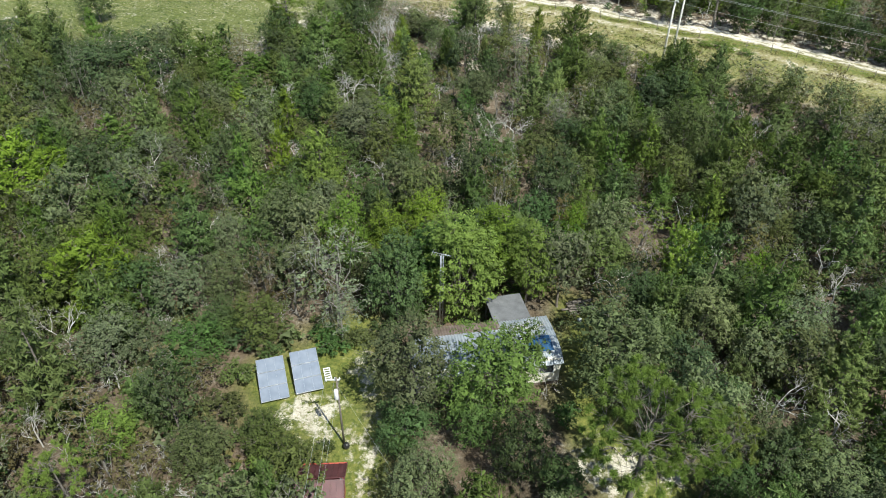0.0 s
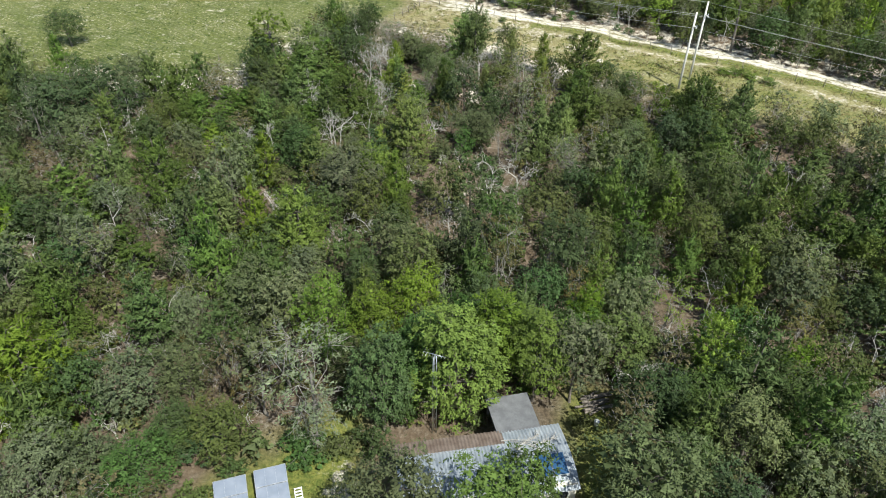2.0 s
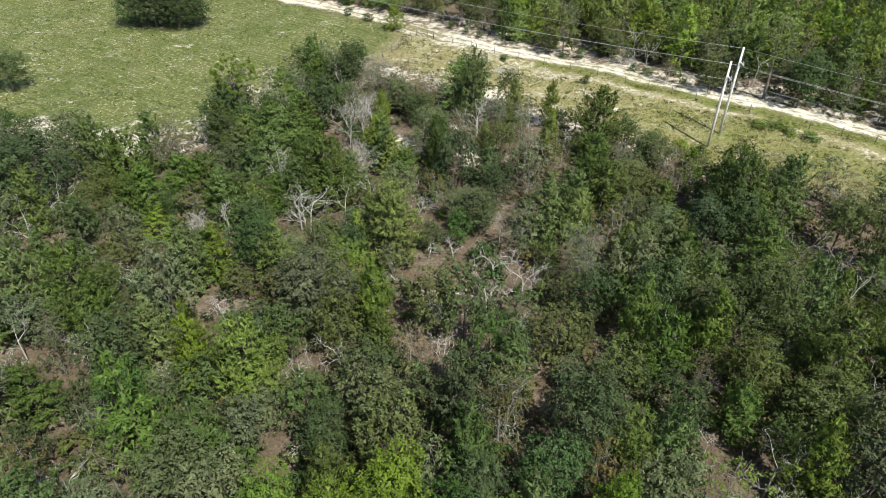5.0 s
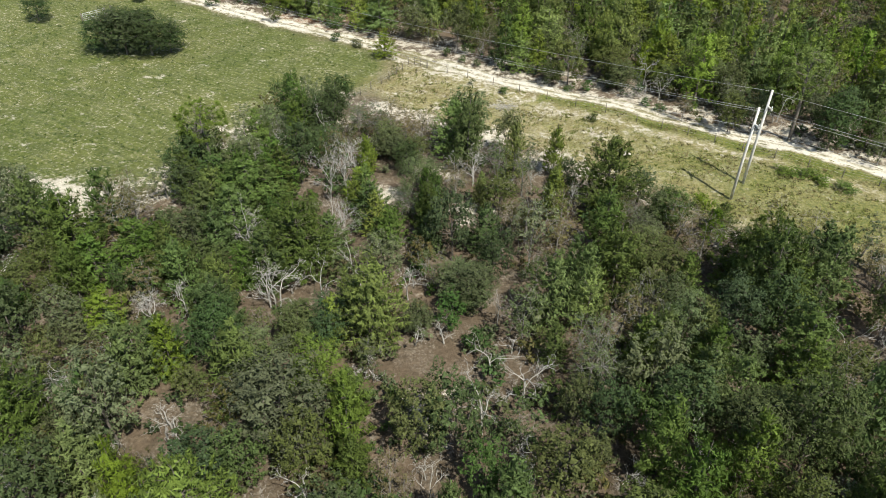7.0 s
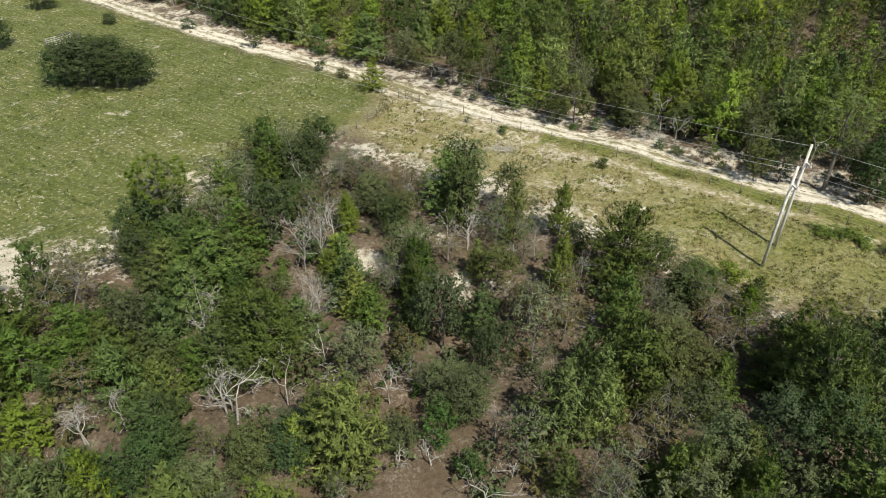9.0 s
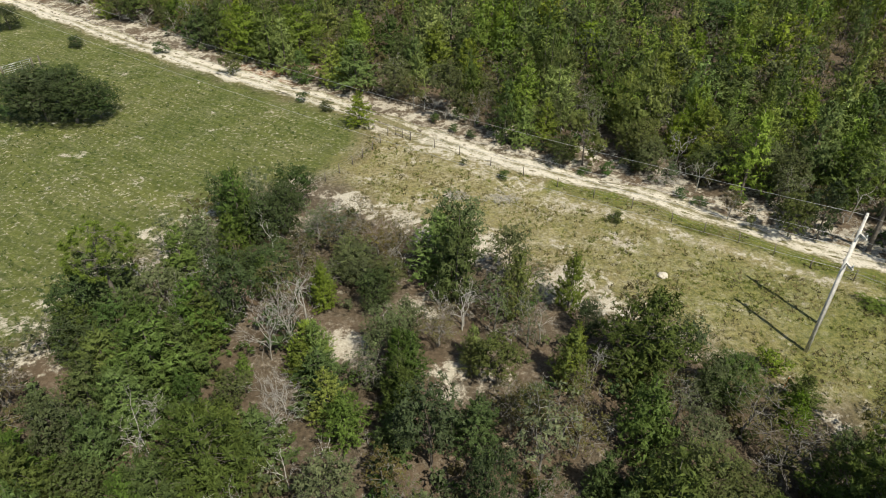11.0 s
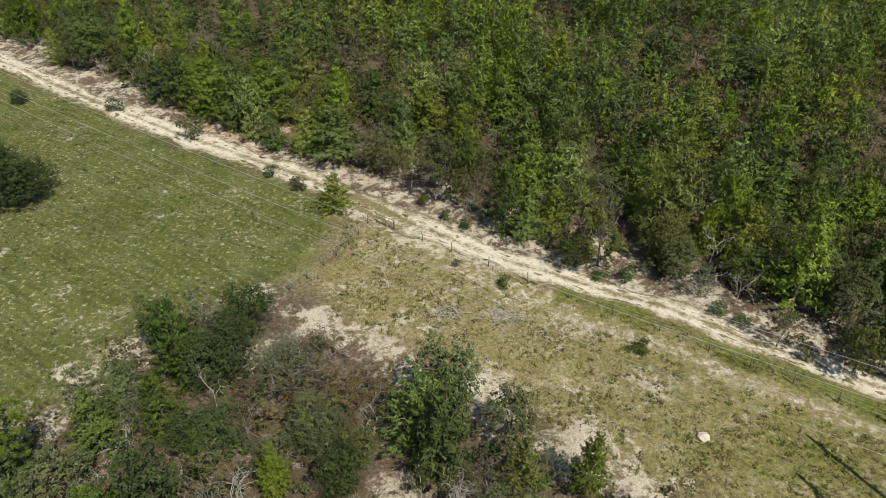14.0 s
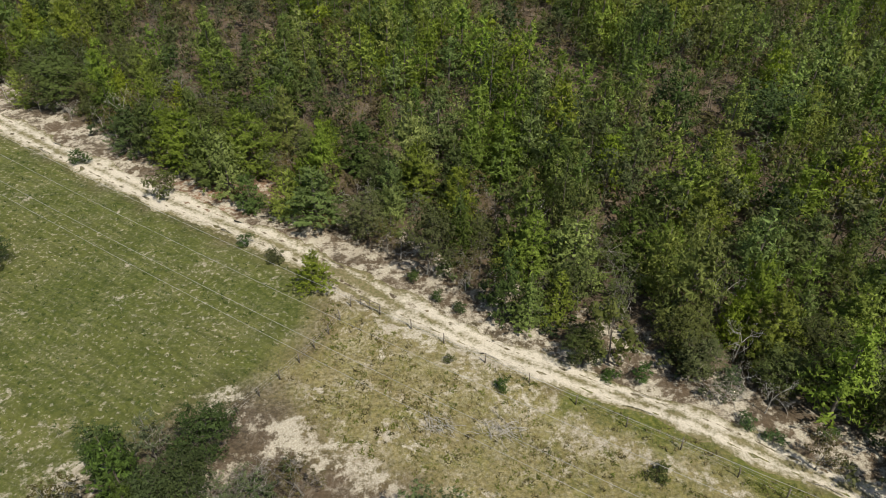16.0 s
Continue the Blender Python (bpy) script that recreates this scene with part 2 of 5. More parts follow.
def build_pine(seed, h=7.0, r=2.3, plumes=150, needles=26, plume=0.50, length=0.27, width=0.072, low=0.03, top=0.62, core=7, thick=0.24, whorls=9, limbs=3, rings=14):
    """A young pine: upswept plumes of needles at the ends of its branches, in loose tiers; top: how pointed the crown is."""
    rng = np.random.default_rng(seed)
    lean = rng.normal(size=2) * 0.14
    wood = [stem([(0, 0, -0.15), (lean[0] * 0.5, lean[1] * 0.5, h * 0.5), (lean[0], lean[1], h * 0.96)], [0.10 * h / 7, 0.07 * h / 7, 0.012], rings)]
    top = top * rng.uniform(0.75, 1.2)
    shape = lambda f: (1 - f) ** top * np.minimum(1.0, 0.72 + 1.5 * f)
    lobe = rng.uniform(0, 6.28, 4)
    pts, nrm, way, heart, facing, grain = [], [], [], [], [], []
    k = 0
    while k < plumes:
        f = rng.uniform(0, 0.985)
        if rng.uniform() > shape(f) + 0.12:
            continue
        f = f + 0.55 * (round(f * whorls) / whorls - f)
        a = k * 2.39996 + rng.normal() * 0.35
        deep = rng.uniform(0.45, 0.75) if k % 4 == 0 else rng.uniform(0.78, 1.10)
        ln = max(0.08, r * shape(min(f, 0.99)) * deep * (1 + 0.17 * math.sin(2 * a + lobe[0] + 2 * f) + 0.13 * math.sin(3 * a + lobe[1] + 9 * f)))
        z = h * (low + (0.95 - low) * f)
        out = np.array([math.cos(a), math.sin(a), 0.0])
        tip = np.array([lean[0] * f, lean[1] * f, z]) + out * ln + np.array([0, 0, 0.10 * ln + rng.normal() * 0.02 * h])
        tip[2] = max(tip[2], 0.15)
        up = 0.35 + 0.9 * f + rng.uniform(-0.2, 0.3)
        axis = unit(out + np.array([0, 0, up]) + rng.normal(size=3) * 0.16)
        size = plume * rng.uniform(0.65, 1.25) * (0.75 + 0.25 * shape(min(f, 0.99)))
        if limbs and k % limbs == 0:
            wood.append(limb((lean[0] * f, lean[1] * f, max(0.2, z - 0.12 * ln)), tip, 0.02 * h / 7, 0.008, rng, 0.05, 3, 3))
        u = rng.uniform(-0.45, 0.75, (needles, 1))
        d = unit(axis * 1.0 + rng.normal(size=(needles, 3)) * 0.75 + np.array([0, 0, 0.12]))
        pts.append(tip + axis * size * u + d * length * 0.42 + rng.normal(size=(needles, 3)) * 0.10 * size * (1 - u))
        way.append(d)
        nrm.append(np.array([0, 0, 0.5]) + out * 0.8 + rng.normal(size=(needles, 3)) * 0.40)
        heart.append(tip - out * ln * rng.uniform(0.08, 0.50, (core, 1)) - axis * 0.12 + rng.normal(size=(core, 3)) * 0.15)
        facing.append(out * 0.6 + np.array([0, 0, 0.5]) + rng.normal(size=(core, 3)) * 0.6)
        grain.append(axis + rng.normal(size=(core, 3)) * 0.6)
        k += 1
    shell = cards(np.concatenate(pts), np.concatenate(nrm), length, width, rng, np.concatenate(way), 0.1)
    # denser needles on the branches inside
    mass = cards(np.concatenate(heart), np.concatenate(facing), plume * 0.85, plume * thick, rng, np.concatenate(grain), 0.05)
    return knit(wood), join([shell, mass])


def build_tuft_pine(seed, h=11.0, r=3.6, tufts=250, needles=130, length=0.27, width=0.13):
    """An open old pine: bare trunk, spreading limbs and round needle rosettes at the ends of their twigs."""
    rng = np.random.default_rng(seed)
    mid = np.array([0.3, 0.2, h * 0.74])
    d = ball(tufts, rng, 0.25)
    a = np.arctan2(d[:, 1], d[:, 0])
    lobes = 1 + 0.16 * np.sin(3 * a + rng.uniform(0, 6)) + 0.10 * np.sin(5 * a + 3 * d[:, 2])
    cc = mid + d * np.array([r, r, h * 0.24]) * (lobes * rng.uniform(0.62, 1.0, tufts) ** 0.6)[:, None]
    wood = [stem([(0, 0, -0.2), (0.1, 0.05, h * 0.35), (0.25, 0.2, h * 0.6), (0.3, 0.2, h * 0.90)], [0.020 * h, 0.016 * h, 0.012 * h, 0.03], 14, 8)]
    ends = mid + (cc[::8] - mid) * 0.72
    for e in ends:
        wood.append(limb((0.25, 0.2, min(h * 0.86, max(h * 0.5, e[2] - rng.uniform(0.05, 0.16) * h))), e, 0.030, 0.016, rng, 0.1, 4, 4))
    for c in cc:
        e = ends[np.argmin(np.linalg.norm(ends - c, axis=1))]
        wood.append(limb(e, c, 0.016, 0.009, rng, 0.1, 3, 3))
    axis = unit(d * 0.7 + np.array([0, 0, 0.55]))
    q = unit(rng.normal(size=(tufts, needles, 3)) + axis[:, None] * 0.75)
    p = (cc[:, None] + q * length * rng.uniform(0.55, 0.75, (tufts, needles, 1))).reshape(-1, 3)
    q = q.reshape(-1, 3)
    n = np.cross(q, rng.normal(size=q.shape)) + np.array([0, 0, 0.6])
    v, t, f = cards(p, n, length, length * width, rng, q, 0.1)
    return knit(wood), (v, t, f)


def build_dead(seed, h=5.0, r=1.6, stems=4, depth=4, crook=0.5, girth=1.0, rise=1.0):
    """Bare, bleached, crooked limbs that fork again and again into fine twigs; some stand in clumps of several stems."""
    rng = np.random.default_rng(seed)
    lean = rng.normal(size=2) * 0.10 * r
    top = np.array([lean[0], lean[1], h * rng.uniform(0.28, 0.45)])
    wood = [stem([(0, 0, -0.15), (lean[0] * 0.2, lean[1] * 0.6, top[2] * 0.5), top], [0.070 * girth, 0.058 * girth, 0.042 * girth], 9)]

    def fork(a, way, ln, rad, level):
        turn = unit(way + rng.normal(size=3) * crook * 0.9)
        m = a + way * ln * 0.5
        b = m + turn * ln * 0.5
        if level < 3:
            wood.append(tube([a, m + rng.normal(size=3) * 0.04 * ln, b], [rad, rad * 0.75, rad * 0.5], 4 if level < 1 else 3))
        else:
            wood.append(tube([a, b], [rad, rad * 0.5], 3))
        if level >= depth:
            return
        for i in range((3, 3, 2, 2)[level]):
            w = unit(turn + rng.normal(size=3) * (0.55 + 0.2 * level) * (0.6 + crook) + np.array([0, 0, 0.12]))
            start = b if i == 0 else m + (b - m) * rng.uniform(0.0, 0.9)
            fork(start, w, ln * rng.uniform(0.48, 0.75), max(0.006, rad * 0.55), level + 1)

    for i in range(stems):
        a = 2 * math.pi * i / stems + rng.uniform(-0.6, 0.6)
        w = unit(np.array([math.cos(a), math.sin(a), rise * rng.uniform(0.7, 2.4)]))
        z = 1.0 if i == 0 else rng.uniform(0.35, 1.0)
        fork(top * z, w, max(r, 0.42 * h) * rng.uniform(0.45, 0.75), 0.036 * girth, 0)
    return knit(wood), None


KINDS = {
    "oak": (build_broadleaf, dict(h=7.0, r=2.6, lobes=14, tufts=38, leaves=18, leaf=0.155, heart=38), 4, BARK),
    "bush": (build_broadleaf, dict(h=2.0, r=1.1, lobes=6, tufts=20, leaves=14, leaf=0.13, heart=26, low=0.04, rings=4), 3, BARK),
    "tall": (build_broadleaf, dict(h=9.0, r=2.3, lobes=22, tufts=34, leaves=22, leaf=0.16, low=0.03, droop=0.7, gaps=0.22), 2, BARK),
    "thin": (build_broadleaf, dict(h=6.0, r=1.9, lobes=9, tufts=22, leaves=11, leaf=0.14, low=0.12, bare=0.45, gaps=0.28), 4, TWIGWOOD),
    "pine": (build_pine, dict(h=7.0, r=2.3), 4, BARK),
    "roundpine": (build_pine, dict(h=7.0, r=2.7, plumes=230, needles=26, core=10, top=0.40, whorls=7), 3, BARK),
    "openpine": (build_tuft_pine, dict(h=9.0, r=2.4, tufts=110, needles=52, length=0.28, width=0.21), 2, BARK),
    "tuftpine": (build_tuft_pine, dict(h=11.0, r=3.6), 1, BARK),
    "dead": (build_dead, dict(h=5.0, r=1.6), 6, DEADWOOD),
    "deadbig": (build_dead, dict(h=7.0, r=2.4, stems=8, crook=0.30, girth=0.65, rise=2.0), 3, DEADWOOD),
    "snag": (build_dead, dict(h=5.0, r=1.5, stems=3, depth=3, crook=0.8, girth=0.85), 4, DEADWOOD),
    "oak_s": (build_broadleaf, dict(h=6.0, r=2.2, lobes=10, tufts=26, leaves=17, leaf=0.19, heart=34, rings=6, sides=5), 5, BARK),
    "pine_s": (build_pine, dict(h=6.0, r=2.0, plumes=135, needles=17, core=7, thick=0.26, plume=0.5, length=0.29, width=0.075, limbs=4, rings=8), 5, BARK),
    "far_pine": (build_pine, dict(h=8.0, r=2.4, plumes=120, needles=9, core=6, thick=0.32, plume=0.55, length=0.32, width=0.095, limbs=0, rings=3, top=0.62), 5, BARK),
    "deep_pine": (build_pine, dict(h=8.0, r=2.4, plumes=84, needles=8, core=4, thick=0.30, plume=0.66, length=0.38, width=0.13, limbs=0, rings=3, top=0.62), 4, BARK),
    "far_oak": (build_broadleaf, dict(h=5.0, r=2.0, lobes=6, tufts=13, leaves=9, leaf=0.32, limbs=0.1, heart=16, rings=3, sides=4), 4, BARK),
    "far_thin": (build_broadleaf, dict(h=5.0, r=1.8, lobes=6, tufts=9, leaves=6, leaf=0.24, bare=0.4, gaps=0.3, limbs=0.5, rings=3, sides=4), 3, TWIGWOOD),
    "twig": (build_dead, dict(h=1.6, r=0.7, stems=3, depth=3, girth=0.5), 5, DEADWOOD),
    "outer_oak": (build_broadleaf, dict(h=5.0, r=2.1, lobes=5, tufts=9, leaves=7, leaf=0.55, limbs=0.0, heart=12, rings=3, sides=3), 3, BARK),
    "brush": (build_broadleaf, dict(h=1.1, r=0.8, lobes=4, tufts=6, leaves=6, leaf=0.18, low=0.04, limbs=0.0, heart=5, rings=3, sides=3), 4, BARK),
    "thin_s": (build_broadleaf, dict(h=5.0, r=1.7, lobes=8, tufts=18, leaves=11, leaf=0.18, low=0.12, bare=0.35, gaps=0.26, rings=6, sides=5), 4, TWIGWOOD),
}
LOOK = {
    "oak": ("oak_tree", "rounded {} scrub oak with a clumpy crown in the woodland", "tree"),
    "tall": ("shade_tree", "tall {} broadleaf tree with dense upright crown by the house", "tree"),
    "bush": ("shrub", "low {} leafy shrub on sandy woodland floor", "shrub"),
    "thin": ("scrub_tree", "sparse {} scrub tree with grey limbs showing through", "tree"),
    "pine": ("pine_tree", "young {} pine with upswept needle branches", "tree"),
    "roundpine": ("pine_tree", "broad round-crowned {} pine in the scrub woodland", "tree"),
    "openpine": ("pine_tree", "open-crowned {} pine with a bare lower trunk", "tree"),
    "tuftpine": ("longleaf_pine", "tall {} pine with round needle tufts and bare trunk", "tree"),
    "dead": ("dead_tree", "bare bleached dead tree with forked grey limbs", "tree"),
    "deadbig": ("dead_tree", "large bare dead tree with many bleached upright limbs", "tree"),
    "snag": ("dead_tree", "crooked bleached dead tree with few bent limbs", "tree"),
}
TINT = {"olive": "olive-green", "green": "mid-green", "lime": "bright lime-green", "grey": "dull grey-green", "pale": "pale silvery-green", "dark": "dark green",
        "rust": "brown-olive", "pine": "green", "brightpine": "bright yellow-green", "darkpine": "dark green", "dullpine": "dull green", "": ""}
for kind in ("oak", "pine", "thin"):
    LOOK[kind + "_s"] = LOOK[kind]
RAW, MESHES = {}, {}


def raw(kind, variant):
    if (kind, variant) not in RAW:
        build, args, _, _ = KINDS[kind]
        RAW[kind, variant] = build(sum(map(ord, kind)) * 31 + variant * 101, **args)
    return RAW[kind, variant]


def tree_meshes(kind, tint, variant):
    if (kind, tint, variant) not in MESHES:
        wood, crown = raw(kind, variant)
        MESHES[kind, tint, variant] = (mesh_of("trunk", wood[0], wood[1:], KINDS[kind][3], True),
                                       mesh_of("crown", crown[0], crown[1:], LEAF[tint]) if crown else None)
    return MESHES[kind, tint, variant]


PLANTED = []
plant_rng = np.random.default_rng(5)


def plant(kind, x, y, h, r, tint="", variant=None, group="trees of the woodland"):
    """One tree of height h and crown radius r at x, y."""
    args, count = KINDS[kind][1], KINDS[kind][2]
    h0, r0 = args.get("h", 11.0), args.get("r", 3.6)
    variant = int(plant_rng.integers(count)) if variant is None else variant
    name, label, cat = LOOK[kind] if not (kind == "oak_s" and h < 4.0) else ("scrub_oak", "bushy {} scrub oak, low and leafy, in the woodland", "shrub")
    root = tagged(new(name), label.format(TINT[tint]).replace("  ", " "), cat, group)
    root.location = (x, y, ground_z(x, y))
    root.rotation_euler = (0, 0, plant_rng.uniform(0, 6.28))
    k = r / r0
    root.scale = (k * plant_rng.uniform(0.93, 1.07), k * plant_rng.uniform(0.93, 1.07), h / h0)
    trunk, crown = tree_meshes(kind, tint, variant)
    part("trunk", trunk, root)
    if crown:
        part("crown", crown, root)
    PLANTED.append((x, y, r))
    return root


# ---- the plan of the ground ----
ROAD = [(-110, 192), (-46.4, 146.9), (-35.9, 139.6), (-24.8, 132.3), (-14.9, 126.5), (-7.8, 122.3), (-2.5, 118.8), (3.4, 114.0), (8.5, 110.7), (14.0, 107.9), (20.8, 104.6), (26.9, 101.0), (34.0, 96.6), (38.8, 93.9), (46.0, 88.8), (56.0, 80.2), (110, 34)]
TRACK = [(-1.0, 115.5), (3.5, 111.4), (9.2, 107.0), (14.6, 103.4), (19.1, 100.8), (26.9, 95.7), (32.5, 92.7), (40.0, 87.5), (60.0, 70.0)]
FIELD = [(-170, 235), (-110, 190), (-46.4, 145.5), (-24.8, 130.8), (-7.8, 120.8), (-4.3, 116.2), (-4.6, 111.5), (-6.8, 107.8), (-11.5, 104.5), (-16.6, 98.5), (-20.2, 92.2), (-23.5, 85.0), (-27.5, 79.5), (-34, 81.5), (-43, 84.5), (-60, 80), (-110, 75), (-170, 75)]
CLEARING = [(-4.3, 116.2), (3.4, 114.2), (14.0, 107.5), (26.9, 100.2), (46.0, 89.0), (56.0, 80.6), (110, 34), (110, 0), (60, 56), (46, 68), (36, 75.5), (29.7, 78.2), (24.5, 82.0), (21.5, 86), (16, 88.5), (11.5, 92.5), (6.6, 95.8), (1.8, 99.5), (-3.0, 102), (-6.8, 107.8), (-4.6, 111.5)]
YARD = [(-9.5, 33), (-12.5, 30), (-11.5, 26), (-7.5, 24), (-6.6, 18), (-2.2, 18), (-2.6, 25), (-3.4, 31), (-4, 36), (-6.8, 36)]
LAWN = [(7.5, 27), (10.5, 19), (15, 19), (14, 24), (10.5, 30), (12.5, 37), (9.0, 38), (8.2, 34)]
DRIVE = [(-4.0, 10.0), (-4.0, 21.3), (-4.0, 25.8), (-4.4, 28.3), (-4.8, 31.5)]


def inside(px, py, poly):
    px, py = np.asarray(px, float), np.asarray(py, float)
    c = np.zeros(px.shape, bool)
    for (x0, y0), (x1, y1) in zip(poly, poly[1:] + poly[:1]):
        c ^= ((y0 > py) != (y1 > py)) & (px < (x1 - x0) * (py - y0) / (y1 - y0 + 1e-12) + x0)
    return c


def line_dist(px, py, line):
    px, py = np.asarray(px, float), np.asarray(py, float)
    best = np.full(px.shape, 1e9)
    for (x0, y0), (x1, y1) in zip(line, line[1:]):
        dx, dy = x1 - x0, y1 - y0
        t = np.clip(((px - x0) * dx + (py - y0) * dy) / (dx * dx + dy * dy), 0, 1)
        best = np.minimum(best, np.hypot(px - x0 - t * dx, py - y0 - t * dy))
    return best


def signed(px, py, poly):
    """Metres inside (positive) or outside a polygon."""
    d = line_dist(px, py, poly + poly[:1])
    return np.where(inside(px, py, poly), d, -d)


def waves(px, py, seed, size):
    """Smooth uneven values about 0, of that many metres across."""
    rng = np.random.default_rng(seed)
    out = np.zeros(np.shape(px))
    for i in range(14):
        a, k = rng.uniform(0, 6.28), 6.28 / size * rng.uniform(0.5, 2.2)
        out = out + np.sin((np.cos(a) * px + np.sin(a) * py) * k + rng.uniform(0, 6.28)) / 3.7
    return out


def ground_z(x, y):
    x, y = np.asarray(x, float), np.asarray(y, float)
    z = 0.10 * waves(x, y, 3, 14.0) + 0.03 * waves(x, y, 4, 2.4)
    z = z - 0.06 * np.exp(-(line_dist(x, y, ROAD) / 2.2) ** 2)
    return float(z) if z.ndim == 0 else z


def soft(a, width):
    return np.clip(a / width * 0.5 + 0.5, 0, 1)


gx = np.concatenate([[-2500, -900, -400, -220, -150], np.arange(-112, 112.1, 0.8), [150, 220, 400, 900, 2500]])
gy = np.concatenate([[-2500, -900, -300, -100, -40, -12], np.arange(0, 212, 0.8), [240, 300, 500, 1000, 2500]])
GX, GY = np.meshgrid(gx, gy)
gv = np.stack([GX, GY, ground_z(GX, GY)], -1).reshape(-1, 3)
nx, ny = len(gx), len(gy)
ii, jj = np.meshgrid(np.arange(ny - 1), np.arange(nx - 1), indexing="ij")
gq = np.stack([ii * nx + jj, ii * nx + jj + 1, (ii + 1) * nx + jj + 1, (ii + 1) * nx + jj], -1).reshape(-1, 4)
X, Y = gv[:, 0], gv[:, 1]
wob = waves(X, Y, 8, 5.0)
road_d, track_d, drive_d = line_dist(X, Y, ROAD), line_dist(X, Y, TRACK), line_dist(X, Y, DRIVE)
SANDY = [(7.0, 95.2, 2.2), (12.6, 91.4, 2.2), (15.5, 89.2, 1.8), (1.9, 112.6, 1.5), (2.6, 97.6, 1.3), (-0.3, 100.1, 1.3), (-4.4, 102.2, 1.6), (18.2, 96.8, 1.3), (-9.8, 98.9, 1.6), (-2.8, 84.3, 1.5),
         (5.1, 81.5, 1.6), (2.9, 88.3, 1.0), (-30.2, 82.6, 3.4), (-27.8, 79.6, 2.6), (-35.0, 84.2, 3.0), (-41.0, 86.0, 2.6), (-3.3, 118.0, 1.2), (1.2, 59.5, 1.2), (-7.2, 26.7, 1.3), (-6.6, 25.1, 0.9), (10.9, 23.0, 1.5), (2.2, 124.0, 1.2), (3.0, 119.5, 1.1)]
blot, blot2 = waves(X, Y, 12, 2.2), waves(X, Y, 13, 9.0)
spots = np.zeros(len(X))
for sx, sy, sr in SANDY:
    spots = np.maximum(spots, (0.80 + 0.15 * blot) * soft(1.35 * sr + 1.0 * wob - np.hypot(X - sx, (Y - sy) * 1.3), 1.6))
rim = line_dist(X, Y, FIELD[9:14])
verge = waves(X, Y, 12, 3.0)
EDGE = [(-9.5, 105.2), (-6.0, 102.8), (-3.7, 101.6), (-1.1, 100.4), (1.4, 98.2), (3.8, 96.3), (7.0, 94.7), (12.1, 91.6), (14.9, 88.6), (20.0, 85.5), (30.0, 77.0)]
edge_d = line_dist(X, Y, EDGE)
in_clearing = signed(X, Y, CLEARING)
wooded = (signed(X, Y, FIELD) < 0) & (in_clearing < 0)
north = wooded & (Y > 108 - 0.6 * X) & (road_d < 14)
belt = np.minimum(road_d, track_d + 1.0)
sand = np.maximum.reduce([0.40 * soft(1.9 + 0.5 * verge - road_d, 1.2), 0.58 * soft(0.8 + 0.5 * wob - track_d, 1.0), 0.5 * soft(0.9 + 0.3 * wob - drive_d, 0.6), spots,
                          (0.46 + 0.16 * blot + 0.10 * blot2) * soft(4.6 + 1.4 * wob - belt, 3.0) * soft(in_clearing + 0.5, 1.0) * soft(24.0 - X, 8.0),
                          (0.62 + 0.20 * blot) * soft(0.5 + 0.25 * wob - np.abs(edge_d - 0.75), 0.6), (0.26 + 0.22 * blot) * soft(2.2 + 0.8 * wob - edge_d, 1.6),
                          (0.22 + 0.20 * blot + 0.12 * blot2) * soft(in_clearing - 0.4, 1.0),
                          (0.52 + 0.20 * blot + 0.10 * wob) * north * soft(7.6 + 2.0 * wob - road_d, 3.0),
                          (0.52 + 0.2 * blot) * soft(2.4 + 1.0 * wob - np.abs(rim - 0.8), 1.8), 0.46 * soft(blot2 - 0.45, 0.6) * soft(blot + 0.1, 0.8) * (signed(X, Y, FIELD) > 2),
                          0.34 * soft(verge - 0.2, 1.0) * soft(Y - 60, 10.0) * soft(106 - Y, 4.0) * (signed(X, Y, FIELD) < 0) * (np.abs(X) < 45)])
GREEN = [(14.5, 105.9), (21.9, 102.0), (25.9, 99.2), (29.7, 96.8), (42, 89.0), (55, 78)]
soil = soft(2.6 + wob - np.hypot((X + 16.5) * 0.6, Y - 131.6), 1.5)
field = soft(signed(X, Y, FIELD) + 0.5 * wob, 1.6)
clear = soft(signed(X, Y, CLEARING) + 0.6 * wob, 1.8)
yard = np.maximum(soft(signed(X, Y, YARD) + 0.4 * wob, 1.2), soft(signed(X, Y, LAWN) + 0.4 * wob, 1.2))
yard = np.maximum(yard, soft(1.2 + 0.5 * wob - line_dist(X, Y, GREEN), 0.9))
lush = 0.75 * soft(X - 21.0 + 2.5 * wob, 9.0) * soft(in_clearing - 1.0 + wob, 2.0) * soft(track_d - 1.2, 1.0) * (0.75 + 0.25 * np.clip(blot2, -1, 1))
yard = np.maximum(yard, lush)
sand = sand * (1 - 0.6 * lush)
sand = sand * (1 - 0.75 * soft(1.0 + 0.4 * wob - line_dist(X, Y, GREEN), 0.8))


